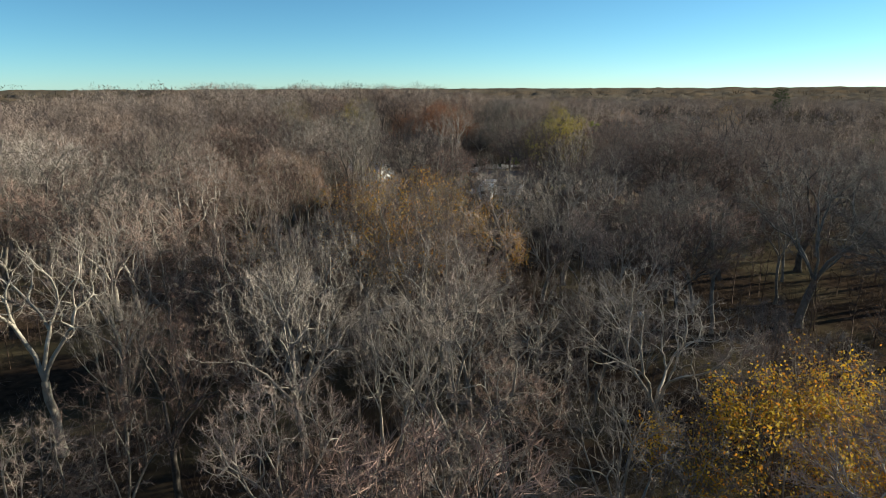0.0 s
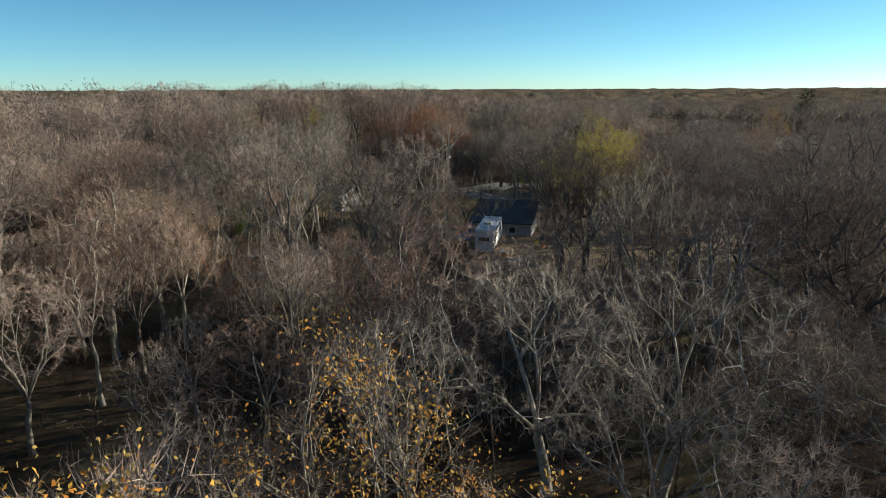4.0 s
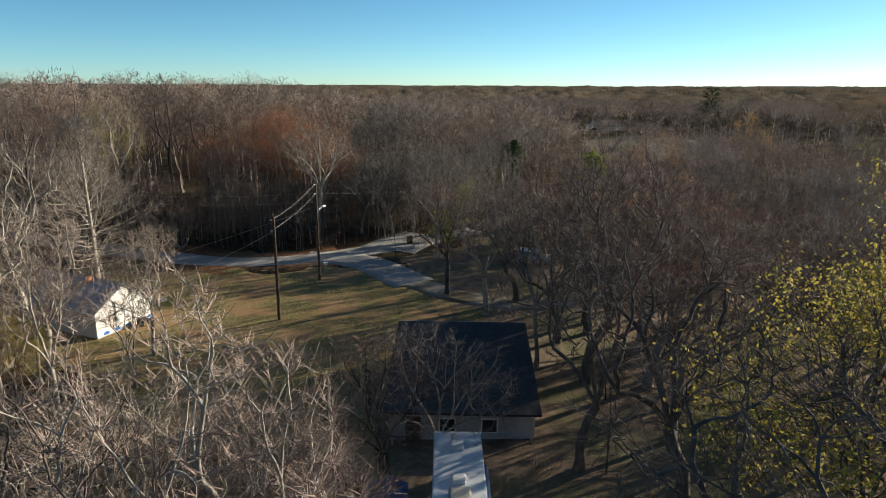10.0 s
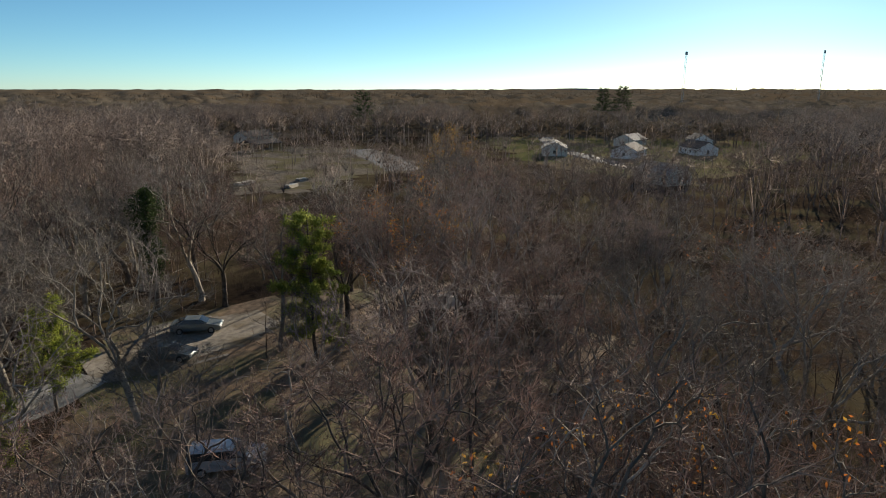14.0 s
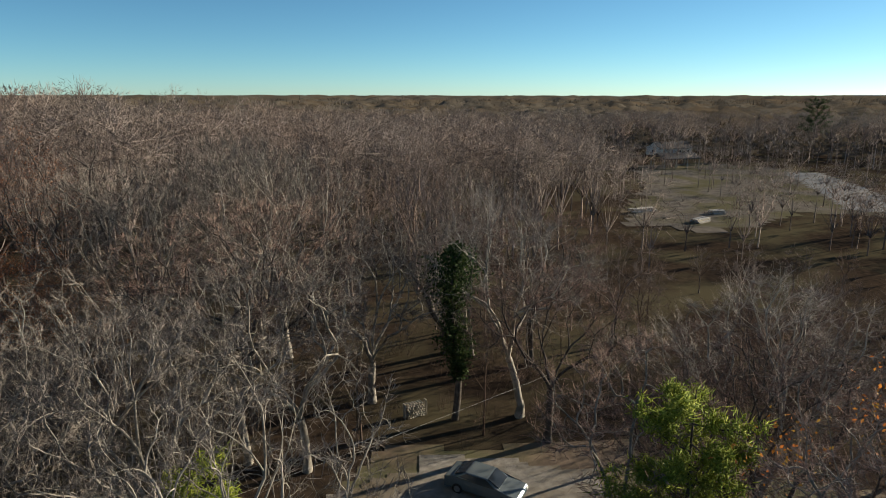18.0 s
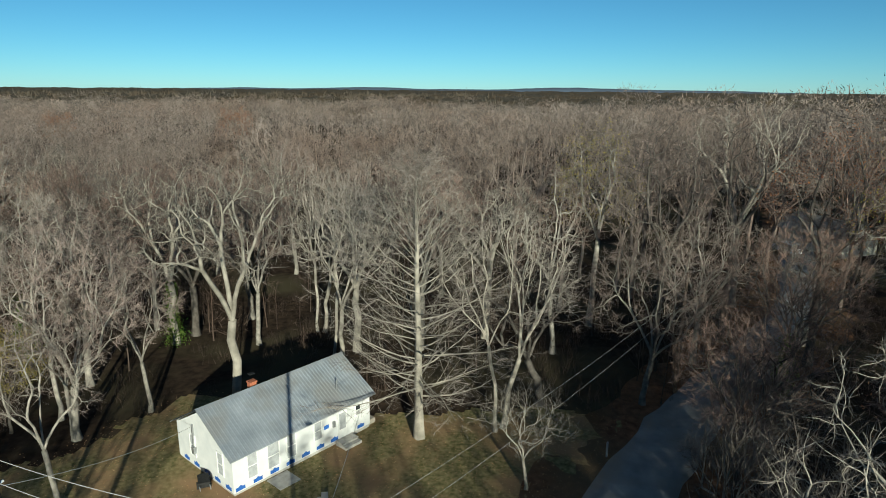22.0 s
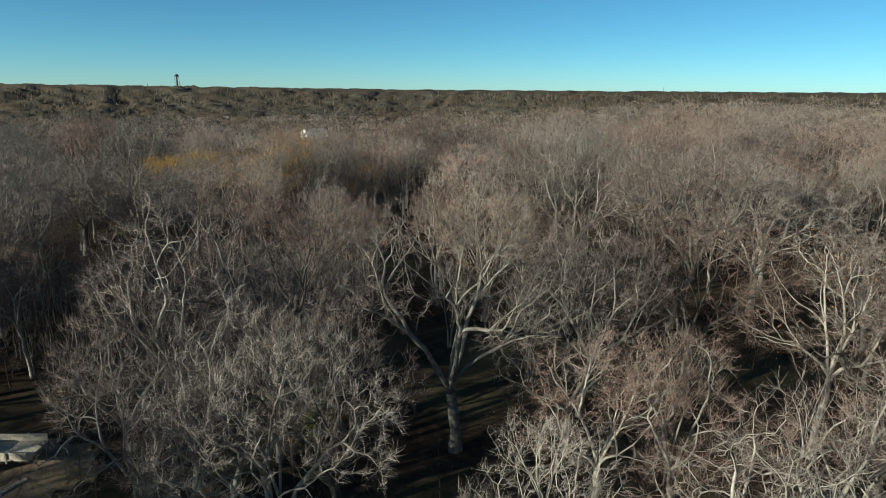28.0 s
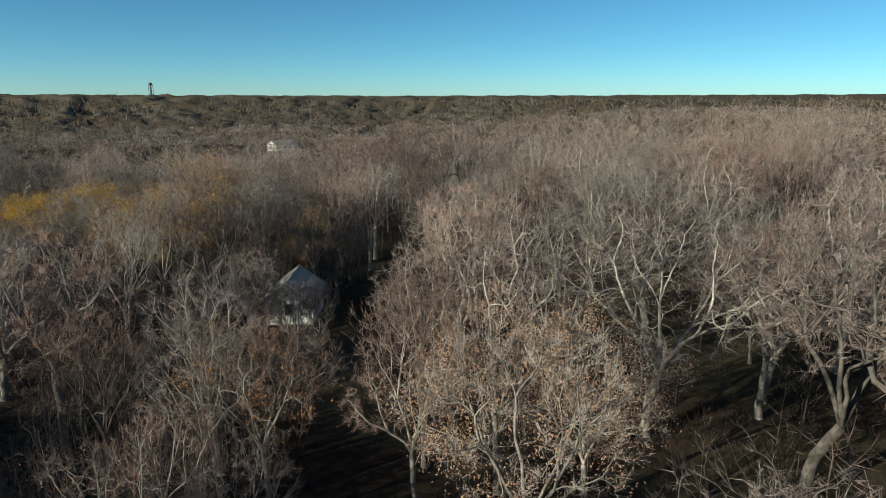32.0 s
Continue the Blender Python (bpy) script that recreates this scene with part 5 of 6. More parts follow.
# ridges on the skyline; the blue haze of distance is painted into their colour
RIDGE_HAZE = tinted("haze_tinted_ridge", (0.10, 0.13, 0.18), (0.14, 0.17, 0.22), 0.002, 1.0, 0)
ra = np.linspace(radians(-150), radians(110), 260)
rise = np.clip(1.4 - np.abs(np.degrees(ra) + 95) / 30, 0, 1) + 0.7 * np.clip(1.3 - np.abs(np.degrees(ra) - 45) / 30, 0, 1)
rh = np.array([26 + 34 * max(0, noise.noise(Vector((a * 5, 2, 0))) + 0.25) + 5 * noise.noise(Vector((a * 30, 7, 0))) for a in ra]) * rise
rows = [np.column_stack([r * np.sin(ra), 80 + r * np.cos(ra), h]) for r, h in ((4350, np.full(260, -5.0)), (4420, rh), (4480, np.full(260, -5.0)))]
v = np.concatenate(rows)
i = np.arange(259)
ff = np.concatenate([np.stack([i, i + 1, i + 261, i + 260], 1), np.stack([i + 260, i + 261, i + 521, i + 520], 1)])
tagged(part("backdrop", mesh_of("backdrop", v, ff, RIDGE_HAZE), RIDGE_HAZE), "low wooded ridges on the skyline, tinted blue for distance haze", "hills", kind="structure")

# saplings and brush under the woods, their colour darkened to deepen the shade
n = 3000
bx, by = rng.uniform(-60, 62, n), rng.uniform(-30, 200, n)
ok = ~clear_of(bx, by) & (~in_poly(bx, by, YARD) | (rng.uniform(0, 1, n) < 0.10))
for x, y, r in [(4.5, 94, 6), (8, 113, 9.5), (7.3, 82, 4.5), (24, 145, 4), (49, 153, 8), (29, 169, 4), (25, 164, 4)]:
    ok &= np.hypot(bx - x, by - y) > r
ok &= ~((bx > -36) & (bx < 3) & (by > 57) & (by < 80) & (np.sin(bx * 12.9898 + by * 78.233) < 0.75))
bx, by = bx[ok], by[ok]
brush = []
for s in range(5):
    r = np.random.default_rng(s + 140)
    k = 34
    p = np.column_stack([r.normal(0, 0.5, (k, 2)), r.uniform(0, 1.2, k)])
    q = p + np.column_stack([r.normal(0, 0.5, (k, 2)), r.uniform(0.6, 2.2, k)])
    brush.append((3.4, *spikes(p, q, r.uniform(0.006, 0.015, k))))
scatter("undergrowth", brush, bx, by, rng.uniform(1.6, 4.2, bx.size), UNDER_SHADED, "tangled bare brush and saplings under the trees", "brush", 14)

# fallen leaves on lawn and yard
n = 110000
lx, ly = rng.uniform(-34, 46, n), rng.uniform(76, 170, n)
ok = in_poly(lx, ly, LAWN) | in_poly(lx, ly, YARD)
lx, ly = lx[ok], ly[ok]
lx, ly = lx + rng.normal(0, 0.7, lx.size), ly + rng.normal(0, 0.7, ly.size)
lv, lf = leaves(rng, np.column_stack([lx, ly, gz(lx, ly) + 0.07]), 0.065, 0.0)
lv[:, 2] = np.repeat(gz(lx, ly) + 0.05, 4) + (lv[:, 2] - np.repeat(gz(lx, ly) + 0.05, 4)) * 0.35
tagged(part("fallen_leaves", mesh_of("fallen_leaves", lv, lf, LEAF_GROUND), LEAF_GROUND), "dry brown leaves scattered over lawn and yard", "leaves", kind="stuff")


# ---- evergreens ----
def pine(x, y, H, spread, label, needle=NEEDLE, seed=1, per=70, name="pine_tree", low=0.25):
    r = np.random.default_rng(seed)
    ob = thing(name, on_ground(x, y, -0.05), label, "pine tree")
    z = np.linspace(0, 1, 8)
    trunk = np.column_stack([np.cumsum(r.normal(0, 0.05, 8)), np.cumsum(r.normal(0, 0.05, 8)), z * H])
    lines = [(trunk, 0.013 * H * (1 - z) + 0.02)]
    cents = []
    for i in range(int(H * 3.2)):
        f = low + (0.98 - low) * (i + r.uniform()) / (H * 3.2)
        p = np.array([np.interp(f, z, trunk[:, 0]), np.interp(f, z, trunk[:, 1]), f * H])
        a = i * 2.4 + r.uniform(-0.4, 0.4)
        ln = spread * (0.35 + 0.78 * (1 - f) ** 0.6) * r.uniform(0.6, 1.15)
        e = p + np.array([math.cos(a) * ln, math.sin(a) * ln, ln * r.uniform(0.05, 0.4)])
        m = (p + e) / 2 + [0, 0, -0.08 * ln]
        lines.append((np.array([p, m, e]), [0.035, 0.022, 0.008]))
        k = max(4, int(ln * 6))
        t = r.uniform(0.35, 1.05, (k, 1))
        cents.append(p * (1 - t) + e * t + r.normal(0, 0.18, (k, 3)))
    bv, bf = tubes(lines, 4)
    part("trunk", mesh_of("trunk", bv, bf, BARK_DARK), None, ob)
    c = np.concatenate(cents)
    c = np.repeat(c, per // 3, 0) + 0.0
    c += r.normal(0, 0.16, c.shape)
    d = r.normal(0, 1, c.shape) + [0, 0, 0.6]
    d /= np.linalg.norm(d, axis=1)[:, None]
    cv, cf = spikes(c, c + d * r.uniform(0.2, 0.42, (len(c), 1)), np.full(len(c), 0.028))
    part("crown", mesh_of("crown", cv, cf, needle), None, ob)
    return ob


pine(34.8, 156.0, 13.4, 3.2, "bright green pine beside the parked cars", seed=3, per=110, low=0.12)
pine(11.6, 152.2, 6.0, 2.2, "small olive-green pine beside the driveway", seed=9)
pine(16.0, 160.4, 8.5, 2.5, "olive-green pine at the lane side", seed=4, per=80)
pine(179, 372, 22, 7, "large dark pine standing over the far woods", CEDAR, 5, 40, low=0.4)
pine(287, 302, 25, 7, "tall dark pine near the far houses", CEDAR, 6, 40, low=0.5)
pine(281, 309, 24, 6, "tall dark pine near the far houses", CEDAR, 7, 40, low=0.5)
for k, (x, y, h) in enumerate([(60, -70, 17), (72, -58, 16), (66, -84, 17), (84, -66, 18), (54, -96, 16), (92, -96, 18), (104, -70, 17)]):
    pine(x, y, h, 5.0, "dark evergreen in the shaded far hollow", CEDAR, 20 + k, 30, low=0.15)

# ivy-covered trunk
iv = thing("ivy_trunk", on_ground(28.2, 178.5), "dead trunk wrapped in dark green ivy", "dead tree")
r = np.random.default_rng(33)
zz = np.linspace(0, 13, 9)
tr = np.column_stack([0.25 * np.sin(zz * 0.5), 0.2 * np.cos(zz * 0.4), zz])
bv, bf = tubes([(tr, np.linspace(0.3, 0.12, 9)), (np.array([tr[5], tr[5] + [1.2, 0.3, 2.5], tr[5] + [1.6, 0.4, 5]]), [0.14, 0.1, 0.05])], 6)
part("trunk", mesh_of("trunk", bv, bf, BARK_DARK), None, iv)
t = r.uniform(0.15, 1.0, 7000) ** 0.7
c = np.column_stack([np.interp(t * 13, zz, tr[:, 0]), np.interp(t * 13, zz, tr[:, 1]), t * 13])
c += r.normal(0, 1, c.shape) * (0.25 + 0.75 * t * np.abs(np.sin(t * 9 + 0.4)))[:, None] * [1, 1, 0.6]
lv, lf = leaves(r, c, 0.13, 0.05)
part("ivy", mesh_of("ivy", lv, lf, CEDAR), None, iv)

# ---- the white house ----
hx, hy, hturn = HOUSE
L, W, EAVE, RIDGE = 10.65, 6.3, 2.62, 4.45
house = thing("house", pose(hx, hy, float(gz(hx, hy)), 0, 0, hturn), "small white house in building wrap with a grey tin roof", "house")
found = part("foundation", slab(0.04, 0.04, -0.5, L - 0.04, W - 0.04, 0.22), CONCRETE, house)
for nm, bm in (
    ("front_wall", slab(0, 0, 0.2, L, 0.16, EAVE)),
    ("back_wall", slab(0, W - 0.16, 0.2, L, W, EAVE)),
    ("gable_wall", prism([(0.16, 0.2), (W - 0.16, 0.2), (W - 0.16, EAVE), (W / 2, RIDGE - 0.08), (0.16, EAVE)], 0, 0.16, "x")),
    ("gable_wall", prism([(0.16, 0.2), (W - 0.16, 0.2), (W - 0.16, EAVE), (W / 2, RIDGE - 0.08), (0.16, EAVE)], L - 0.16, L, "x")),
):
    part(nm, bm, WHITE_WRAP, house)


def tin_slope(y0, z0, y1, z1, n=46):
    """A ribbed tin sheet between two edges."""
    bm = bmesh.new()
    x0, x1 = -0.28, L + 0.28
    prof = []
    for k in range(n):
        a = x0 + (x1 - x0) * k / n
        w = (x1 - x0) / n
        prof += [(a, 0), (a + w * 0.72, 0), (a + w * 0.80, 0.035), (a + w * 0.92, 0.035)]
    prof.append((x1, 0))
    a = [bm.verts.new((x, y0, z0 + h)) for x, h in prof]
    b = [bm.verts.new((x, y1, z1 + h)) for x, h in prof]
    c = [bm.verts.new((x, y0, z0 - 0.05)) for x, h in prof]
    d = [bm.verts.new((x, y1, z1 - 0.05)) for x, h in prof]
    for k in range(len(prof) - 1):
        bm.faces.new((a[k], a[k + 1], b[k + 1], b[k]))
        bm.faces.new((c[k + 1], c[k], d[k], d[k + 1]))
        bm.faces.new((a[k], c[k], c[k + 1], a[k + 1]))
        bm.faces.new((b[k + 1], d[k + 1], d[k], b[k]))
    return bm


run = (RIDGE - EAVE) / (W / 2)
part("roof_slope", tin_slope(-0.35, EAVE - 0.35 * run + 0.1, W / 2, RIDGE + 0.1), TIN, house, "grey ribbed tin roof")
part("roof_slope", tin_slope(W + 0.35, EAVE - 0.35 * run + 0.1, W / 2, RIDGE + 0.1), TIN, house)
cap = prism([(W / 2 - 0.16, RIDGE + 0.08), (W / 2, RIDGE + 0.18), (W / 2 + 0.16, RIDGE + 0.08), (W / 2, RIDGE + 0.14)], -0.3, L + 0.3, "x")
part("ridge_cap", cap, TIN, house)
chim = part("chimney", slab(3.6, 3.4, 3.9, 4.05, 3.8, 4.72, 0.01), BRICK, house, "orange-red brick chimney")
part("chimney_rim", slab(3.56, 3.36, 4.72, 4.09, 3.84, 4.80, 0.01), BRICK, chim)
part("flue", slab(3.68, 3.48, 5.25, 4.02, 3.82, 5.28), BLACK, chim)
bv, bf = tubes([(np.array([[8.5, 0.9, 2.9], [8.5, 0.9, 3.95]]), [0.04, 0.04]), (np.array([[8.5, 0.9, 3.75], [8.62, 0.9, 4.05]]), [0.03, 0.03])], 6)
part("vent_pipe", mesh_of("vent_pipe", bv, bf, STEEL), None, house)


def house_window(x, w, z0, z1, side="front", pane_mat=BOARD):
    """A sash window on the front (side front) or the near gable (side gable)."""
    def put(a0, a1, d0, d1, zz0, zz1, bm=None):
        return slab(a0, d0, zz0, a1, d1, zz1, bm=bm) if side == "front" else slab(d0, a0, zz0, d1, a1, zz1, bm=bm)

    t = 0.07
    fr = put(x - t, x, -0.05, 0.02, z0 - t, z1 + t)
    put(x + w, x + w + t, -0.05, 0.02, z0 - t, z1 + t, fr)
    put(x, x + w, -0.05, 0.02, z1, z1 + t, fr)
    put(x, x + w, -0.05, 0.02, z0 - t, z0, fr)
    win = part("window_frame", fr, WHITE_PAINT, house)
    mid = (z0 + z1) / 2
    part("pane", put(x + 0.01, x + w - 0.01, -0.02, -0.004, mid + 0.03, z1), pane_mat, win)
    part("pane", put(x + 0.01, x + w - 0.01, -0.02, -0.004, z0, mid - 0.03), BOARD, win)
    part("meeting_rail", put(x + 0.005, x + w - 0.005, -0.045, 0.0, mid - 0.03, mid + 0.03), WHITE_PAINT, win)


house_window(0.98, 0.62, 0.75, 2.25)
house_window(2.35, 0.78, 0.7, 2.25)
house_window(3.75, 0.62, 0.75, 2.3)
house_window(5.85, 0.55, 1.0, 2.2)
house_window(9.35, 0.42, 1.35, 2.05, pane_mat=GLASS)
house_window(4.15, 0.55, 0.95, 2.3, "gable")
house_window(1.0, 0.55, 0.95, 2.35, "gable")
door = part("door", slab(7.75, -0.045, 0.3, 8.55, -0.004, 2.2), WHITE_PAINT, house)
part("door_panel", slab(7.88, -0.06, 0.9, 8.42, -0.046, 2.05), BOARD, door)
part("door_knob", slab(8.44, -0.1, 1.15, 8.5, -0.045, 1.21, 0.01), STEEL, door)
part("meter_box", slab(7.3, -0.14, 1.35, 7.5, -0.003, 1.75, 0.01), STEEL, house)
part("electric_vent", slab(6.62, -0.06, 1.45, 7.0, -0.003, 1.7, 0.01), BLUE_PRINT, house)
LOGO = [(0, 0), (0.62, 0), (0.62, 0.24), (0.46, 0.24), (0.31, 0.34), (0.16, 0.24), (0, 0.24)]
for k in range(9):
    x = 0.12 + k * 1.17
    if 7.2 < x < 8.6:
        continue
    part("blue_mark", prism([(x + a, 0.26 + b) for a, b in LOGO], -0.006, -0.002, "y"), BLUE_PRINT, house)
for k in range(5):
    y = 0.25 + k * 1.2
    part("blue_mark", prism([(y + a, 0.26 + b) for a, b in LOGO], -0.006, -0.002, "x"), BLUE_PRINT, house)
for k, (a, b) in enumerate(((0.0, 0.28), (0.3, 0.14))):
    part("step", slab(7.5, -1.1 + a * 0, -0.2, 8.9, -0.05, 0.12, 0.02) if k else slab(7.5, -0.75, 0.12, 8.9, -0.05, 0.27, 0.02), CONCRETE, house)
part("stoop", slab(2.1, -1.5, -0.25, 3.6, -0.05, 0.05, 0.03), CONCRETE, house, "low concrete slab by the wall")
part("side_step", slab(L + 0.02, 0.2, -0.2, L + 0.7, 1.1, 0.3, 0.02), PALE_WOOD, house)
mast = part("service_mast", slab(-0.12, 4.15, 1.2, -0.02, 4.25, 3.1), STEEL, house)
part("meter", slab(-0.2, 4.0, 1.2, -0.003, 4.3, 1.65, 0.02), STEEL, mast)


# ---- utility poles and wires ----
def utility_pole(x, y, H, label, lamp=False, turn=0.0):
    ob = thing("utility_pole", on_ground(x, y, -0.1, turn), label, "utility pole", "poles of the power line")
    bv, bf = tubes([(np.array([[0, 0, 0], [0.02, 0, H * 0.5], [0.05, 0.02, H]]), [0.17, 0.14, 0.11])], 10)
    part("pole", mesh_of("pole", bv, bf, POLE_WOOD), None, ob)
    for z in (H - 0.25, H - 1.3):
        part("insulator", slab(-0.32, -0.04, z, 0.02, 0.04, z + 0.09, 0.02), WHITE_PAINT, ob)
    if lamp:
        bv, bf = tubes([(np.array([[0, 0, H - 3.6], [0.9, 0.1, H - 3.1], [1.6, 0.15, H - 3.0]]), [0.035, 0.03, 0.03])], 6)
        arm = part("lamp_arm", mesh_of("lamp_arm", bv, bf, STEEL), None, ob)
        part("lamp_head", slab(1.5, 0.03, H - 3.12, 2.05, 0.28, H - 2.95, 0.04), WHITE_PAINT, arm)
    return ob


P2, P1 = (-4.5, 141.2), (-7.8, 128.6)
utility_pole(*P2, 11.8, "dark wooden utility pole with a street lamp arm", lamp=True, turn=60)
utility_pole(*P1, 10.4, "dark wooden utility pole on the lawn")
utility_pole(-38.5, 158.4, 10.0, "dark wooden utility pole beside the lane")


def wire(a, b, sag, label="pale overhead power wire", r=0.014):
    a, b = np.array(a, float), np.array(b, float)
    t = np.linspace(0, 1, 14)[:, None]
    pts = a * (1 - t) + b * t - np.array([0, 0, 1]) * 4 * sag * t * (1 - t)
    v, f = tubes([(pts, np.full(14, r))], 4)
    tagged(part("power_wire", mesh_of("power_wire", v, f, WIRE), None), label, "wire", "wires of the power line")


def top(p, z):
    return (p[0], p[1], float(gz(*p)) + z)


for za, zb in ((11.6, 10.2), (10.5, 9.2)):
    wire(top(P2, za), top(P1, zb), 0.3)
wire(top(P2, 10.5), top((-38.5, 158.4), 8.6), 0.6, r=0.006)
wire(top(P2, 9.4), top((-38.5, 158.4), 7.6), 0.6, r=0.006)
hm = house.matrix_world
wire(top(P1, 9.0), hm @ Vector((-0.07, 4.2, 3.0)), 0.4)
wire(top(P2, 9.0), hm @ Vector((L, 0.4, 2.5)), 0.5)
wire(top(P2, 10.4), (33.0, 170.0, 7.5), 0.6, r=0.005)

# mail box and green bin by the pole
mb = thing("mailbox", on_ground(-3.9, 144.3, 0, 20), "white mailbox on a grey post by the lane", "mailbox")
part("post", slab(-0.06, -0.06, -0.1, 0.06, 0.06, 1.05), PALE_WOOD, mb)
part("box", slab(-0.28, -0.13, 1.05, 0.28, 0.13, 1.33, 0.05), WHITE_PAINT, mb)
part("flag", slab(-0.05, 0.135, 1.2, 0.02, 0.15, 1.45), RUST, mb)
bn = thing("wheeled_bin", on_ground(7.6, 157.2, 0.08, 15), "dark green wheeled bin at the lane side", "bin")
part("bin_body", prism([(-0.3, 0.08), (0.3, 0.08), (0.36, 1.05), (-0.36, 1.05)], -0.34, 0.34, "y"), CEDAR, bn)
part("bin_lid", slab(-0.4, -0.38, 1.05, 0.4, 0.38, 1.13, 0.03), BLACK, bn)
ct = thing("garden_cart", on_ground(-20.6, 128.6, 0, 35), "black garden cart with pale handle rails beside the house", "cart")
part("tub", prism([(-0.4, 0.35), (0.4, 0.35), (0.5, 0.75), (-0.5, 0.75)], -0.32, 0.32, "y"), BLACK, ct)
for hy in (-0.28, 0.28):
    hv_, hf_ = tubes([(np.array([[0.4, hy, 0.5], [0.9, hy, 0.7], [1.25, hy, 0.75]]), [0.025, 0.025, 0.025])], 6)
    part("handle", mesh_of("handle", hv_, hf_, WHITE_PAINT), None, ct)
for hx, hy in ((-0.2, 0.36), (-0.2, -0.36)):
    bmw = bmesh.new()
    bmesh.ops.create_cone(bmw, segments=14, radius1=0.22, radius2=0.22, depth=0.08, cap_ends=True, matrix=Matrix.Translation((hx, hy, 0.2)) @ Matrix.Rotation(radians(90), 4, "X"))
    part("wheel", bmw, BLACK, ct)
bag = bmesh.new()
bmesh.ops.create_icosphere(bag, subdivisions=3, radius=0.24)
for v in bag.verts:
    k = 1 + 0.45 * noise.noise(v.co * 7) + 0.2 * noise.noise(v.co * 19)
    v.co = Vector((v.co.x * k, v.co.y * k * 0.8, v.co.z * k * (1.25 if v.co.z < 0 else 0.8)))
tagged(part("plastic_bag", bag, WHITE_PAINT), "crumpled white plastic bag caught in a bare sapling", "bag").matrix_world = pose(16.5, 14.9, 6.4)
# firewood stacked between two posts
fw = thing("firewood_stack", on_ground(25.3, 179.3, 0, 25), "stack of cut firewood between posts beside the parking place", "firewood")
for px in (-0.85, 0.85):
    part("post", slab(px - 0.05, -0.2, -0.1, px + 0.05, 0.2, 1.15, 0.01), PALE_WOOD, fw)
rlog = np.random.default_rng(71)
for row in range(6):
    for col in range(7 - row % 2):
        lr = 0.09 + rlog.uniform(-0.015, 0.02)
        lx_, lz_ = -0.66 + col * 0.215 + (row % 2) * 0.1, 0.1 + row * 0.175
        lv_, lf_ = tubes([(np.array([[lx_, -0.28 + rlog.uniform(-0.04, 0.04), lz_], [lx_ + rlog.uniform(-0.02, 0.02), 0.28 + rlog.uniform(-0.04, 0.04), lz_]]), [lr, lr])], 7)
        cap = [np.arange(k, k + 7) for k in (0, 7)]
        lf_ = np.concatenate([lf_] + [np.column_stack([np.full(5, c[0]), c[1:-1], c[2:]]) for c in cap])
        part("log", mesh_of("log", lv_, lf_, PALE_WOOD), None, fw)
fb = thing("lawn_block", on_ground(-20.9, 135.9, 0, 20), "pale concrete block lying on the lawn", "block")
part("block", slab(-0.45, -0.2, -0.03, 0.45, 0.2, 0.24, 0.02), CONCRETE, fb)
part("slab", slab(-0.2, -0.45, -0.03, 0.25, -0.22, 0.12, 0.02), CONCRETE, fb)
mk = thing("marker_post", on_ground(-28.1, 152.3), "short pale marker post beside the lane", "post")
part("post", slab(-0.06, -0.06, -0.1, 0.06, 0.06, 1.1, 0.02), CONCRETE, mk)


# ---- vehicles ----
def wheel(parent, x, y, r, w=0.22):
    bm = bmesh.new()
    bmesh.ops.create_cone(bm, segments=16, radius1=r, radius2=r, depth=w, cap_ends=True, matrix=Matrix.Translation((x, y, r)) @ Matrix.Rotation(radians(90), 4, "X"))
    wh = part("wheel", bm, BLACK, parent)
    bm = bmesh.new()
    bmesh.ops.create_cone(bm, segments=12, radius1=r * 0.6, radius2=r * 0.6, depth=w + 0.03, cap_ends=True, matrix=Matrix.Translation((x, y, r)) @ Matrix.Rotation(radians(90), 4, "X"))
    part("rim", bm, STEEL, wh)


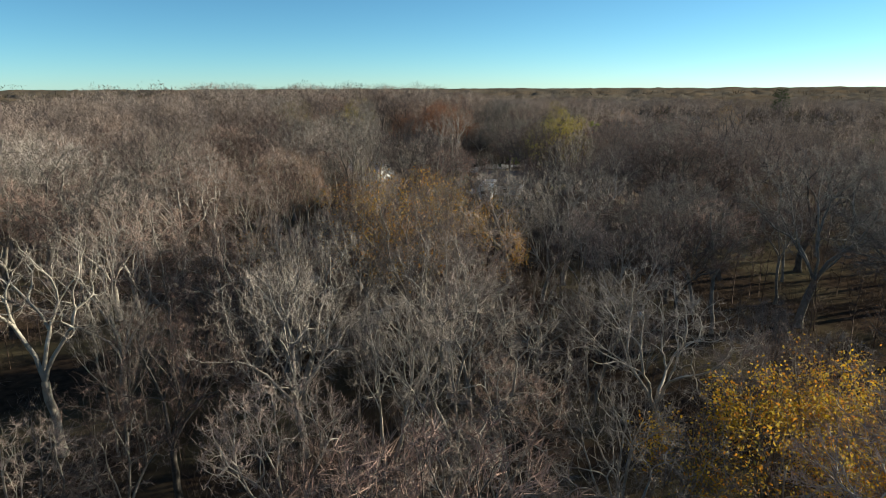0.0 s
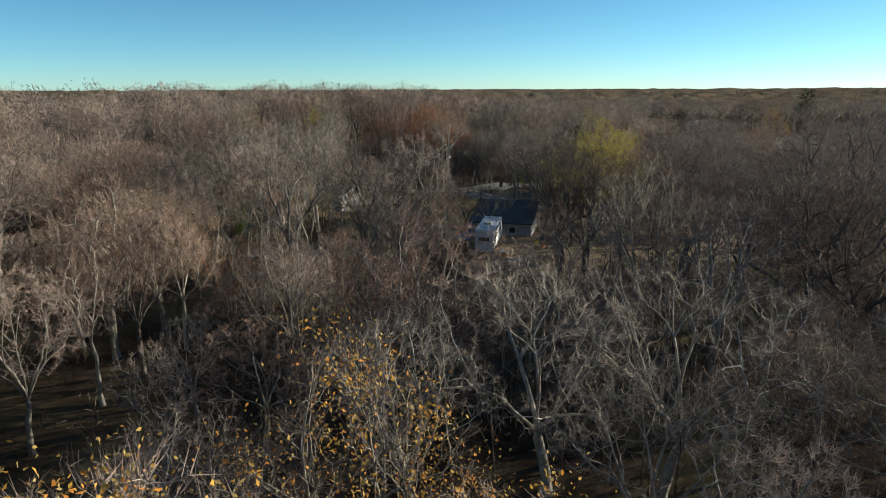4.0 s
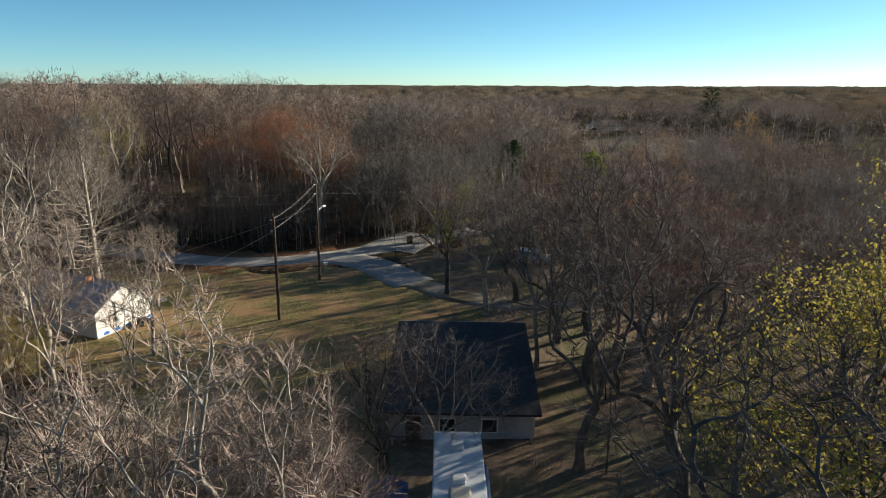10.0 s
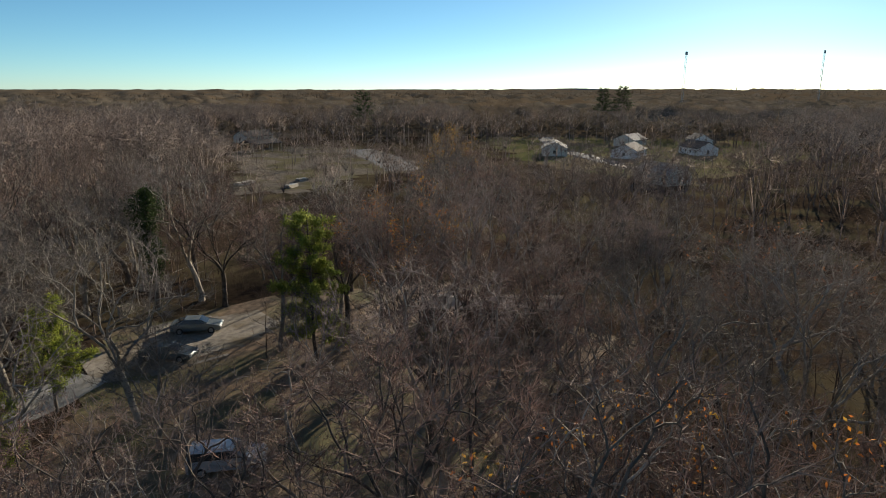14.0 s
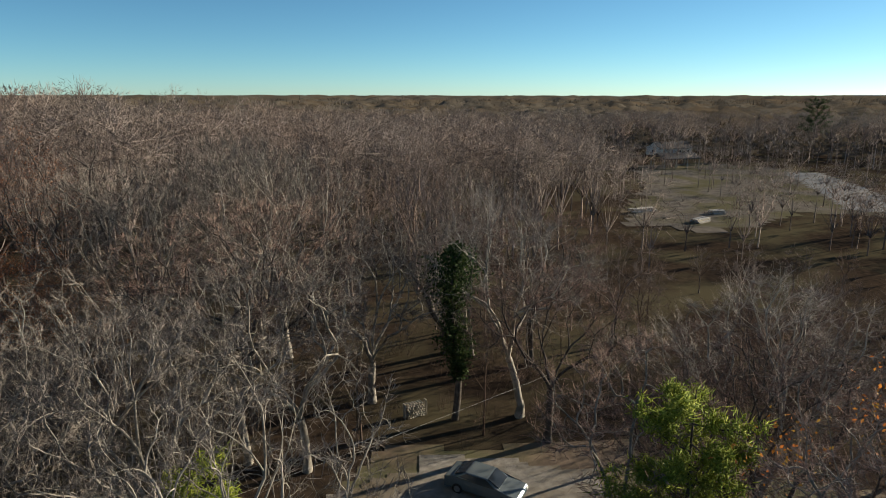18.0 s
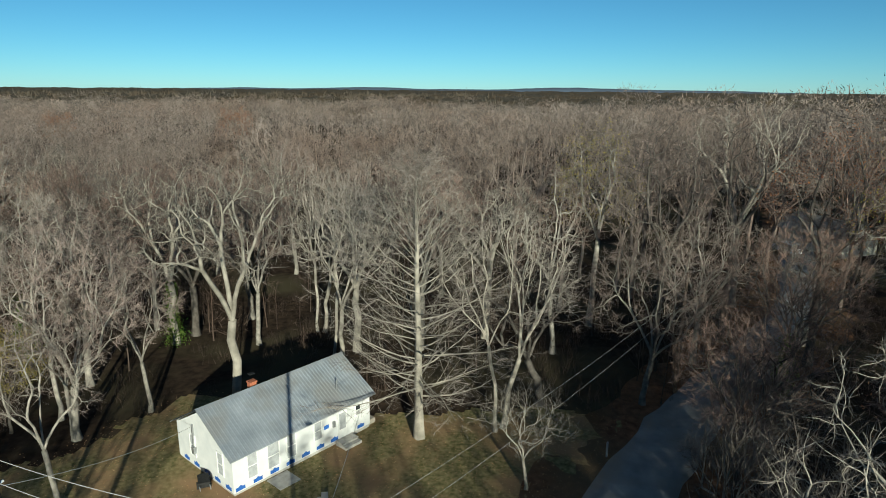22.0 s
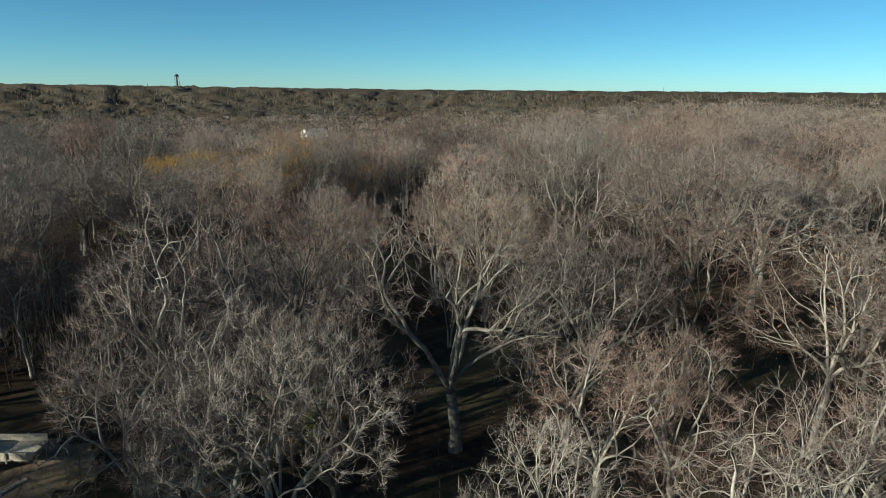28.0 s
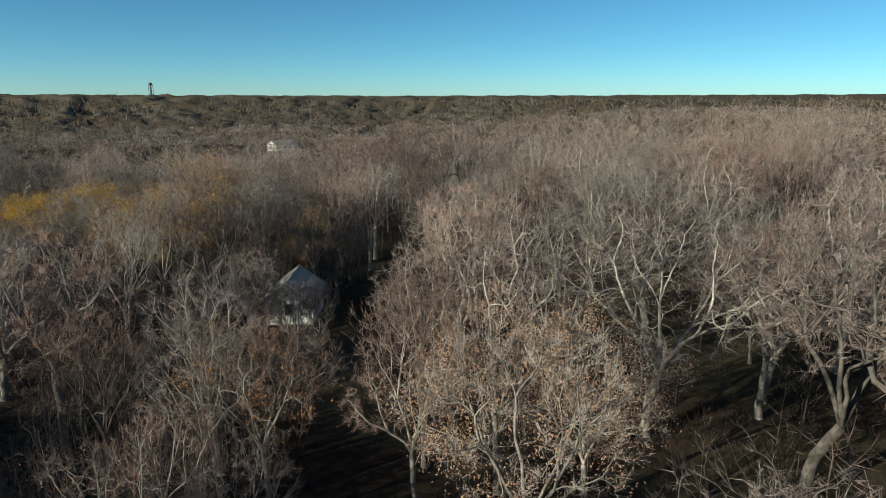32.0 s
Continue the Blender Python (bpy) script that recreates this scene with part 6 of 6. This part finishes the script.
def sedan(x, y, turn, paint, label, boxy=False):
    ob = thing("car", on_ground(x, y, 0.05, turn), label, "car")
    if boxy:
        prof = [(-2.3, 0.35), (2.3, 0.35), (2.35, 0.75), (2.2, 1.0), (1.15, 1.12), (0.55, 1.68), (-2.1, 1.72), (-2.35, 1.1)]
        glass = [(0.98, 1.14), (0.5, 1.58), (-1.95, 1.6), (-2.2, 1.14)]
    else:
        prof = [(-2.35, 0.3), (2.3, 0.3), (2.4, 0.6), (2.25, 0.78), (1.1, 0.95), (0.35, 1.4), (-0.95, 1.43), (-1.7, 1.05), (-2.3, 0.98)]
        glass = [(0.95, 0.98), (0.3, 1.36), (-0.92, 1.38), (-1.55, 1.02)]
    bm = prism(prof, -0.88, 0.88, "y")
    for v in bm.verts:
        if v.co.z > 1.2:
            v.co.y *= 0.78
    bmesh.ops.bevel(bm, geom=list(bm.edges), offset=0.06, segments=2, profile=0.6, affect="EDGES")
    body = part("body", bm, paint, ob)
    for s in (-1, 1):
        bm = prism(glass, s * 0.80, s * 0.865, "y")
        for v in bm.verts:
            if v.co.z > 1.2:
                v.co.y *= 0.86
        part("side_window", bm, GLASS, ob)
        part("headlight", slab(2.26, s * 0.75, 0.58, 2.4, s * 0.5, 0.72, 0.02), WHITE_PAINT, ob)
        part("tail_light", slab(-2.36, s * 0.8, 0.75, -2.28, s * 0.55, 0.9, 0.02), BRICK, ob)
    (wx0, wz0), (wx1, wz1) = (prof[4], prof[5])
    part("windscreen", prism([(wx0 - 0.02, wz0 + 0.04), (wx1 + 0.06, wz1 - 0.02), (wx1 + 0.09, wz1 + 0.005), (wx0 + 0.02, wz0 + 0.065)], -0.66, 0.66, "y"), GLASS, ob)
    (wx0, wz0), (wx1, wz1) = (prof[7], prof[6])
    part("rear_window", prism([(wx0 - 0.02, wz0 + 0.05), (wx1 - 0.04, wz1 - 0.02), (wx1 - 0.07, wz1 + 0.005), (wx0 - 0.05, wz0 + 0.07)], -0.64, 0.64, "y"), GLASS, ob)
    for wx in (-1.45, 1.45):
        for s in (-1, 1):
            wheel(ob, wx, s * 0.8, 0.33)
    return ob


sedan(29.4, 169.9, -30, CAR_GREY, "dark grey saloon car parked on the drive")
sedan(25.2, 164.8, -45, CAR_GREY, "dark car with a pale roof parked by the pine")
sedan(22.9, 145.4, -28, CAR_SILVER, "silver estate car parked under bare trees", True)
sedan(-87.8, 183.0, 200, CAR_WHITE, "white pickup parked in the trees by the lane", True)

# camper, tarp shelter, trailer
rvt = thing("camper_trailer", pose(3.75, 88.8, 1.55, 0, 0, 82), "pale grey camper trailer with roof vents parked under trees", "camper")
bm = prism([(0, 0.55), (0.05, 0.5), (9.3, 0.5), (9.9, 1.3), (9.6, 2.75), (9.2, 3.3), (0.3, 3.3), (0.06, 3.1)], -1.24, 1.24, "y")
bmesh.ops.bevel(bm, geom=list(bm.edges), offset=0.07, segments=2, profile=0.6, affect="EDGES")
part("body", bm, RV_SKIN, rvt)
for z in (1.1, 1.55, 2.35, 2.8):
    part("rear_seam", slab(-0.015, -1.15, z, 0.03, 1.15, z + 0.03), STEEL, rvt)
part("rear_window", slab(-0.02, -0.7, 1.75, 0.05, 0.7, 2.25, 0.02), GLASS, rvt)
part("rear_bumper", slab(-0.25, -1.1, 0.42, 0.02, 1.1, 0.56, 0.03), WHITE_PAINT, rvt)
for x in (1.6, 4.6, 7.4):
    part("roof_vent", slab(x, -0.3, 3.28, x + 0.65, 0.35, 3.5, 0.06), WHITE_PAINT, rvt)
part("air_conditioner", slab(3.0, -0.5, 3.28, 4.1, 0.5, 3.62, 0.1), CONCRETE, rvt)
for x in (1.2, 3.2, 5.6, 7.6):
    for s in (-1, 1):
        part("side_window", slab(x, s * 1.2, 1.7, x + 0.9, s * 1.26, 2.3, 0.02), GLASS, rvt)
part("awning", slab(2.0, -1.42, 2.9, 6.6, -1.2, 3.08, 0.06), TARP, rvt, "rolled blue awning")
for x in (3.9, 4.8):
    for s in (-1, 1):
        wheel(rvt, x, s * 1.12, 0.36)
part("tongue_jack", slab(9.9, -0.08, 0.0, 10.9, 0.08, 0.5), BLACK, rvt)
part("jack_stand", slab(0.6, -0.9, -0.1, 0.8, -0.7, 0.55), STEEL, rvt)
part("jack_stand", slab(0.6, 0.7, -0.1, 0.8, 0.9, 0.55), STEEL, rvt)

tp = thing("tarp_shelter", on_ground(0.6, 92.5, 0, 82), "blue tarp stretched over a low frame beside the camper", "shelter")
bm = bmesh.new()
bmesh.ops.create_grid(bm, x_segments=14, y_segments=8, size=0.5)
for v in bm.verts:
    v.co.x, v.co.y = v.co.x * 5.5 + 2.0, v.co.y * 2.2
    v.co.z = 1.75 - 0.3 * abs(v.co.y) + 0.09 * math.sin(v.co.x * 3.1 + v.co.y * 4)
bmesh.ops.solidify(bm, geom=list(bm.faces), thickness=0.03)
part("tarp", bm, TARP, tp)
for x in (-0.6, 4.6):
    for y in (-1.0, 1.0):
        part("leg", slab(x - 0.03, y - 0.03, -0.1, x + 0.03, y + 0.03, 1.42), STEEL, tp)

ft = thing("flatbed_trailer", on_ground(7.35, 81.6, 0, -4), "flat trailer with weathered pale board sides", "trailer")
part("deck", slab(-2.6, -1.0, 0.62, 2.6, 1.0, 0.74, 0.02), PALE_WOOD, ft)
for s in (-1, 1):
    part("side_board", slab(-2.62, s * 1.0, 0.75, 2.62, s * 1.08, 1.2, 0.01), PALE_WOOD, ft)
    part("stake", slab(-1.5, s * 1.09, 0.55, -1.4, s * 1.15, 1.22), STEEL, ft)
    part("stake", slab(1.4, s * 1.09, 0.55, 1.5, s * 1.15, 1.22), STEEL, ft)
    for x in (-0.5, 0.4):
        wheel(ft, x, s * 1.18, 0.33)
part("hitch", slab(2.6, -0.06, 0.5, 3.7, 0.06, 0.62), STEEL, ft)
bm = slab(0.2, -0.6, 0.76, 1.9, 0.75, 1.15, 0.18)
tagged(part("tarp_bundle", bm, TARP), "blue tarp bundle lying on the flat trailer", "bundle").matrix_world = ft.matrix_world
bt = thing("steel_drum", on_ground(6.3, 87.2), "pale lidded drum beside the camper", "drum")
bm = bmesh.new()
bmesh.ops.create_cone(bm, segments=14, radius1=0.3, radius2=0.3, depth=0.85, cap_ends=True, matrix=Matrix.Translation((0, 0, 0.42)))
part("drum_body", bm, RUST, bt)
part("lid_board", slab(-0.6, -0.5, 0.85, 0.6, 0.5, 0.9, 0.01), WHITE_PAINT, bt)


# ---- other buildings ----
def cottage(x, y, turn, l, w, eave, ridge, wall, roof, label, windows=3, name="cottage", z=None):
    ob = thing(name, pose(x, y, float(gz(x, y)) if z is None else z, 0, 0, turn), label, "house")
    part("wall", prism([(-w / 2, -0.2), (w / 2, -0.2), (w / 2, eave), (0, ridge - 0.1), (-w / 2, eave)], -l / 2, l / 2, "x"), wall, ob)
    k = (ridge - eave) / (w / 2)
    for s in (-1, 1):
        e = w / 2 + 0.4
        part("roof", prism([(0, ridge + 0.02), (s * e, eave - 0.4 * k), (s * e, eave - 0.4 * k + 0.14), (0, ridge + 0.16)], -l / 2 - 0.3, l / 2 + 0.3, "x"), roof, ob)
        for i in range(windows):
            a = -l / 2 + l * (i + 0.5) / windows
            wn_ = part("window", slab(a - 0.5, s * (w / 2 - 0.02), 1.0, a + 0.5, s * (w / 2 + 0.04), 2.1), WHITE_PAINT, ob)
            part("pane", slab(a - 0.42, s * (w / 2 + 0.02), 1.08, a + 0.42, s * (w / 2 + 0.06), 2.02), GLASS, wn_)
        part("gable_window", slab(s * (l / 2 - 0.02), -0.45, 1.0, s * (l / 2 + 0.04), 0.45, 2.1), GLASS, ob)
    part("door", slab(-l * 0.12, -w / 2 - 0.05, 0.0, -l * 0.12 + 0.95, -w / 2 + 0.02, 2.05), BOARD, ob)
    return ob


# low outbuilding: one long black slope, high edge to the north, pale boarded walls
shed = thing("outbuilding", on_ground(7.2, 109.3, 0, -9.6), "low pale boarded building with a black single-slope roof", "building")
part("wall", prism([(-5.2, -0.2), (5.0, -0.2), (5.0, 4.1), (-5.2, 2.55)], -4.7, 4.7, "x"), BOARD, shed)
part("roof", prism([(-6.0, 2.55), (5.3, 4.27), (5.3, 4.42), (-6.0, 2.70)], -5.0, 5.0, "x"), SHINGLE_BLACK, shed)
part("fascia", slab(-5.0, 5.3, 4.2, 5.0, 5.34, 4.43), BOARD, shed, "pale grey fascia board")
part("door", slab(-3.6, -5.26, 0.0, -2.6, -5.18, 2.0, 0.01), POLE_WOOD, shed, "dark plank door")
for wx in (-0.9, 1.8):
    wd = part("window", slab(wx - 0.55, -5.26, 0.95, wx + 0.55, -5.18, 1.95), WHITE_PAINT, shed)
    part("pane", slab(wx - 0.46, -5.29, 1.03, wx + 0.46, -5.255, 1.87), GLASS, wd)
for px in (-4.4, 4.4):
    part("porch_post", slab(px - 0.06, -5.85, -0.2, px + 0.06, -5.73, 2.6), PALE_WOOD, shed)
mob = cottage(53.2, 152.8, -41, 14.2, 3.6, 2.4, 2.75, POLE_WOOD, SHINGLE_BROWN, "long mobile home with a weathered grey-brown roof among trees", 0, "mobile_home")
for lx, ly in ((-5.0, -1.2), (0.6, -1.3)):
    bv, bf = tubes([(np.array([[lx, ly, 2.4], [lx, ly, 3.2]]), [0.13, 0.13]), (np.array([[lx, ly, 3.2], [lx, ly, 3.32]]), [0.2, 0.2])], 8)
    part("roof_vent", mesh_of("roof_vent", bv, bf, BLACK), None, mob)
cottage(-12.2, 22.6, 84, 5.6, 4.6, 2.6, 4.3, WHITE_PAINT, CONCRETE, "small white gabled house half hidden by bare trees", 3)
cottage(-92, 190, 30, 11, 7, 2.7, 4.6, CREAM, SHINGLE_GREY, "weathered cream house beside the far lane", 3)
SUBURB = [(204, 240, 20, 14, 9, SHINGLE), (190, 262, 40, 13, 9, SHINGLE_GREY), (233, 230, 60, 13, 8, SHINGLE), (157, 198, 75, 12, 8, SHINGLE_GREY),
          (270, 377, 15, 14, 9, SHINGLE), (290, 398, 50, 12, 8, SHINGLE_GREY), (347, 462, 30, 14, 9, SHINGLE), (246, 268, 10, 13, 9, SHINGLE_GREY),
          (300, 330, 70, 13, 9, SHINGLE), (330, 300, 25, 14, 9, SHINGLE_GREY), (270, 250, 45, 12, 8, SHINGLE), (128, 384, 20, 16, 8, SHINGLE)]
for k, (x, y, a, l, w, rf) in enumerate(SUBURB):
    cottage(x, y, a, l, w, 2.8, 5.0, (WHITE_PAINT, CREAM)[k % 2], rf, ("white house with a dark roof in the far housing estate", "cream house with a grey roof in the far housing estate")[k % 2], 4, "suburban_house", 0.0)
for x, y, a in ((108, -404, 20), (-265, -486, 80), (-57, -179, 15), (20, -250, 40)):
    cottage(x, y, a, 13, 8, 2.8, 4.8, WHITE_PAINT, SHINGLE_GREY, "pale house showing through the far woods", 4, "distant_house", 8.0 + float(dip(x, y)))
for x, y, a, l in ((72, 260, 20, 6.0), (79, 249, 35, 4.5), (86, 257, 10, 3.4)):
    tl = thing("timber_pile", pose(x, y, 0.05, 0, 0, a), "low pile of pale weathered planks on the gravel lot", "timber pile", "piles on the lot")
    rp = np.random.default_rng(int(x))
    for row in range(4):
        for col in range(4 - row // 2):
            py = -0.9 + col * 0.5 + row * 0.12 + rp.uniform(-0.05, 0.05)
            pl = l * rp.uniform(0.75, 1.0) / 2
            part("plank", slab(-pl, py, row * 0.2, pl, py + 0.42, row * 0.2 + 0.17, 0.01), (PALE_WOOD, CONCRETE)[row % 2], tl)

pv = thing("pavilion", pose(112, 340, 0.05, 0, 0, 12), "open pavilion with a dark roof on posts beyond the lot", "pavilion")
part("roof", prism([(-4.2, 2.9), (0, 4.4), (4.2, 2.9), (4.2, 3.1), (0, 4.65), (-4.2, 3.1)], -7.0, 7.0, "x"), SHINGLE, pv)
for px in (-6.4, -2.1, 2.1, 6.4):
    for py in (-3.7, 3.7):
        part("post", slab(px - 0.12, py - 0.12, -0.2, px + 0.12, py + 0.12, 3.0), PALE_WOOD, pv)
for x, y, a, mat, what, dims in ((11.1, 95.0, 20, YELLOW, "yellow plastic tub standing in the yard", (0.28, 0.24, 0.42)), (11.9, 93.2, 65, BRICK, "red metal tool box lying in the yard", (0.38, 0.2, 0.26))):
    tb_ = thing("yard_box", on_ground(x, y, 0.02, a), what, "box")
    part("box", slab(-dims[0], -dims[1], 0, dims[0], dims[1], dims[2], 0.05), mat, tb_)
    part("lid", slab(-dims[0] - 0.03, -dims[1] - 0.03, dims[2], dims[0] + 0.03, dims[1] + 0.03, dims[2] + 0.08, 0.03), mat, tb_)
    part("handle", slab(-0.15, -0.03, dims[2] + 0.08, 0.15, 0.03, dims[2] + 0.14, 0.02), BLACK, tb_)
for x, y, a, l in ((8.6, 79.2, 12, 2.4), (9.6, 80.6, -30, 1.6), (5.0, 84.6, 60, 2.0), (9.6, 91.0, 25, 2.2)):
    bd = thing("loose_board", on_ground(x, y, 0.05, a), "loose weathered board lying in the yard", "board", "boards in the yard")
    part("board", slab(-l / 2, -0.14, 0, l / 2, 0.14, 0.05, 0.01), PALE_WOOD, bd)

# masts and water tower on the skyline
for x, y, h in ((480, 380.6, 52), (610, 330, 56)):
    mt = thing("radio_mast", pose(x, y, 0), "thin lattice radio mast on the skyline", "mast")
    v, f = tubes([(np.array([[a, b, 0], [a * 0.6, b * 0.6, h]]), [0.16, 0.12]) for a, b in ((0.9, 0), (-0.5, 0.8), (-0.5, -0.8))], 4)
    part("lattice", mesh_of("lattice", v, f, STEEL), None, mt)
    for z in range(4, int(h), 4):
        part("brace", slab(-0.7, -0.7, z, 0.7, 0.7, z + 0.2), STEEL, mt)
    part("antenna", slab(-1.6, -0.25, h - 2.5, 1.6, 0.25, h), STEEL, mt)
wt = thing("water_tower", pose(566.9, -1861.4, 0), "dark water tower on the skyline", "water tower")
bm = bmesh.new()
bmesh.ops.create_uvsphere(bm, u_segments=20, v_segments=12, radius=5.0, matrix=Matrix.Translation((0, 0, 56)) @ Matrix.Diagonal((1, 1, 0.85, 1)))
part("tank", bm, SHINGLE, wt)
v, f = tubes([(np.array([[0, 0, 0], [0, 0, 54]]), [2.6, 2.2])] + [(np.array([[7 * math.cos(a), 7 * math.sin(a), 0], [5.5 * math.cos(a), 5.5 * math.sin(a), 56]]), [0.6, 0.5]) for a in (0.5, 2.1, 3.6, 5.2)], 6)
part("legs", mesh_of("legs", v, f, SHINGLE), None, wt)
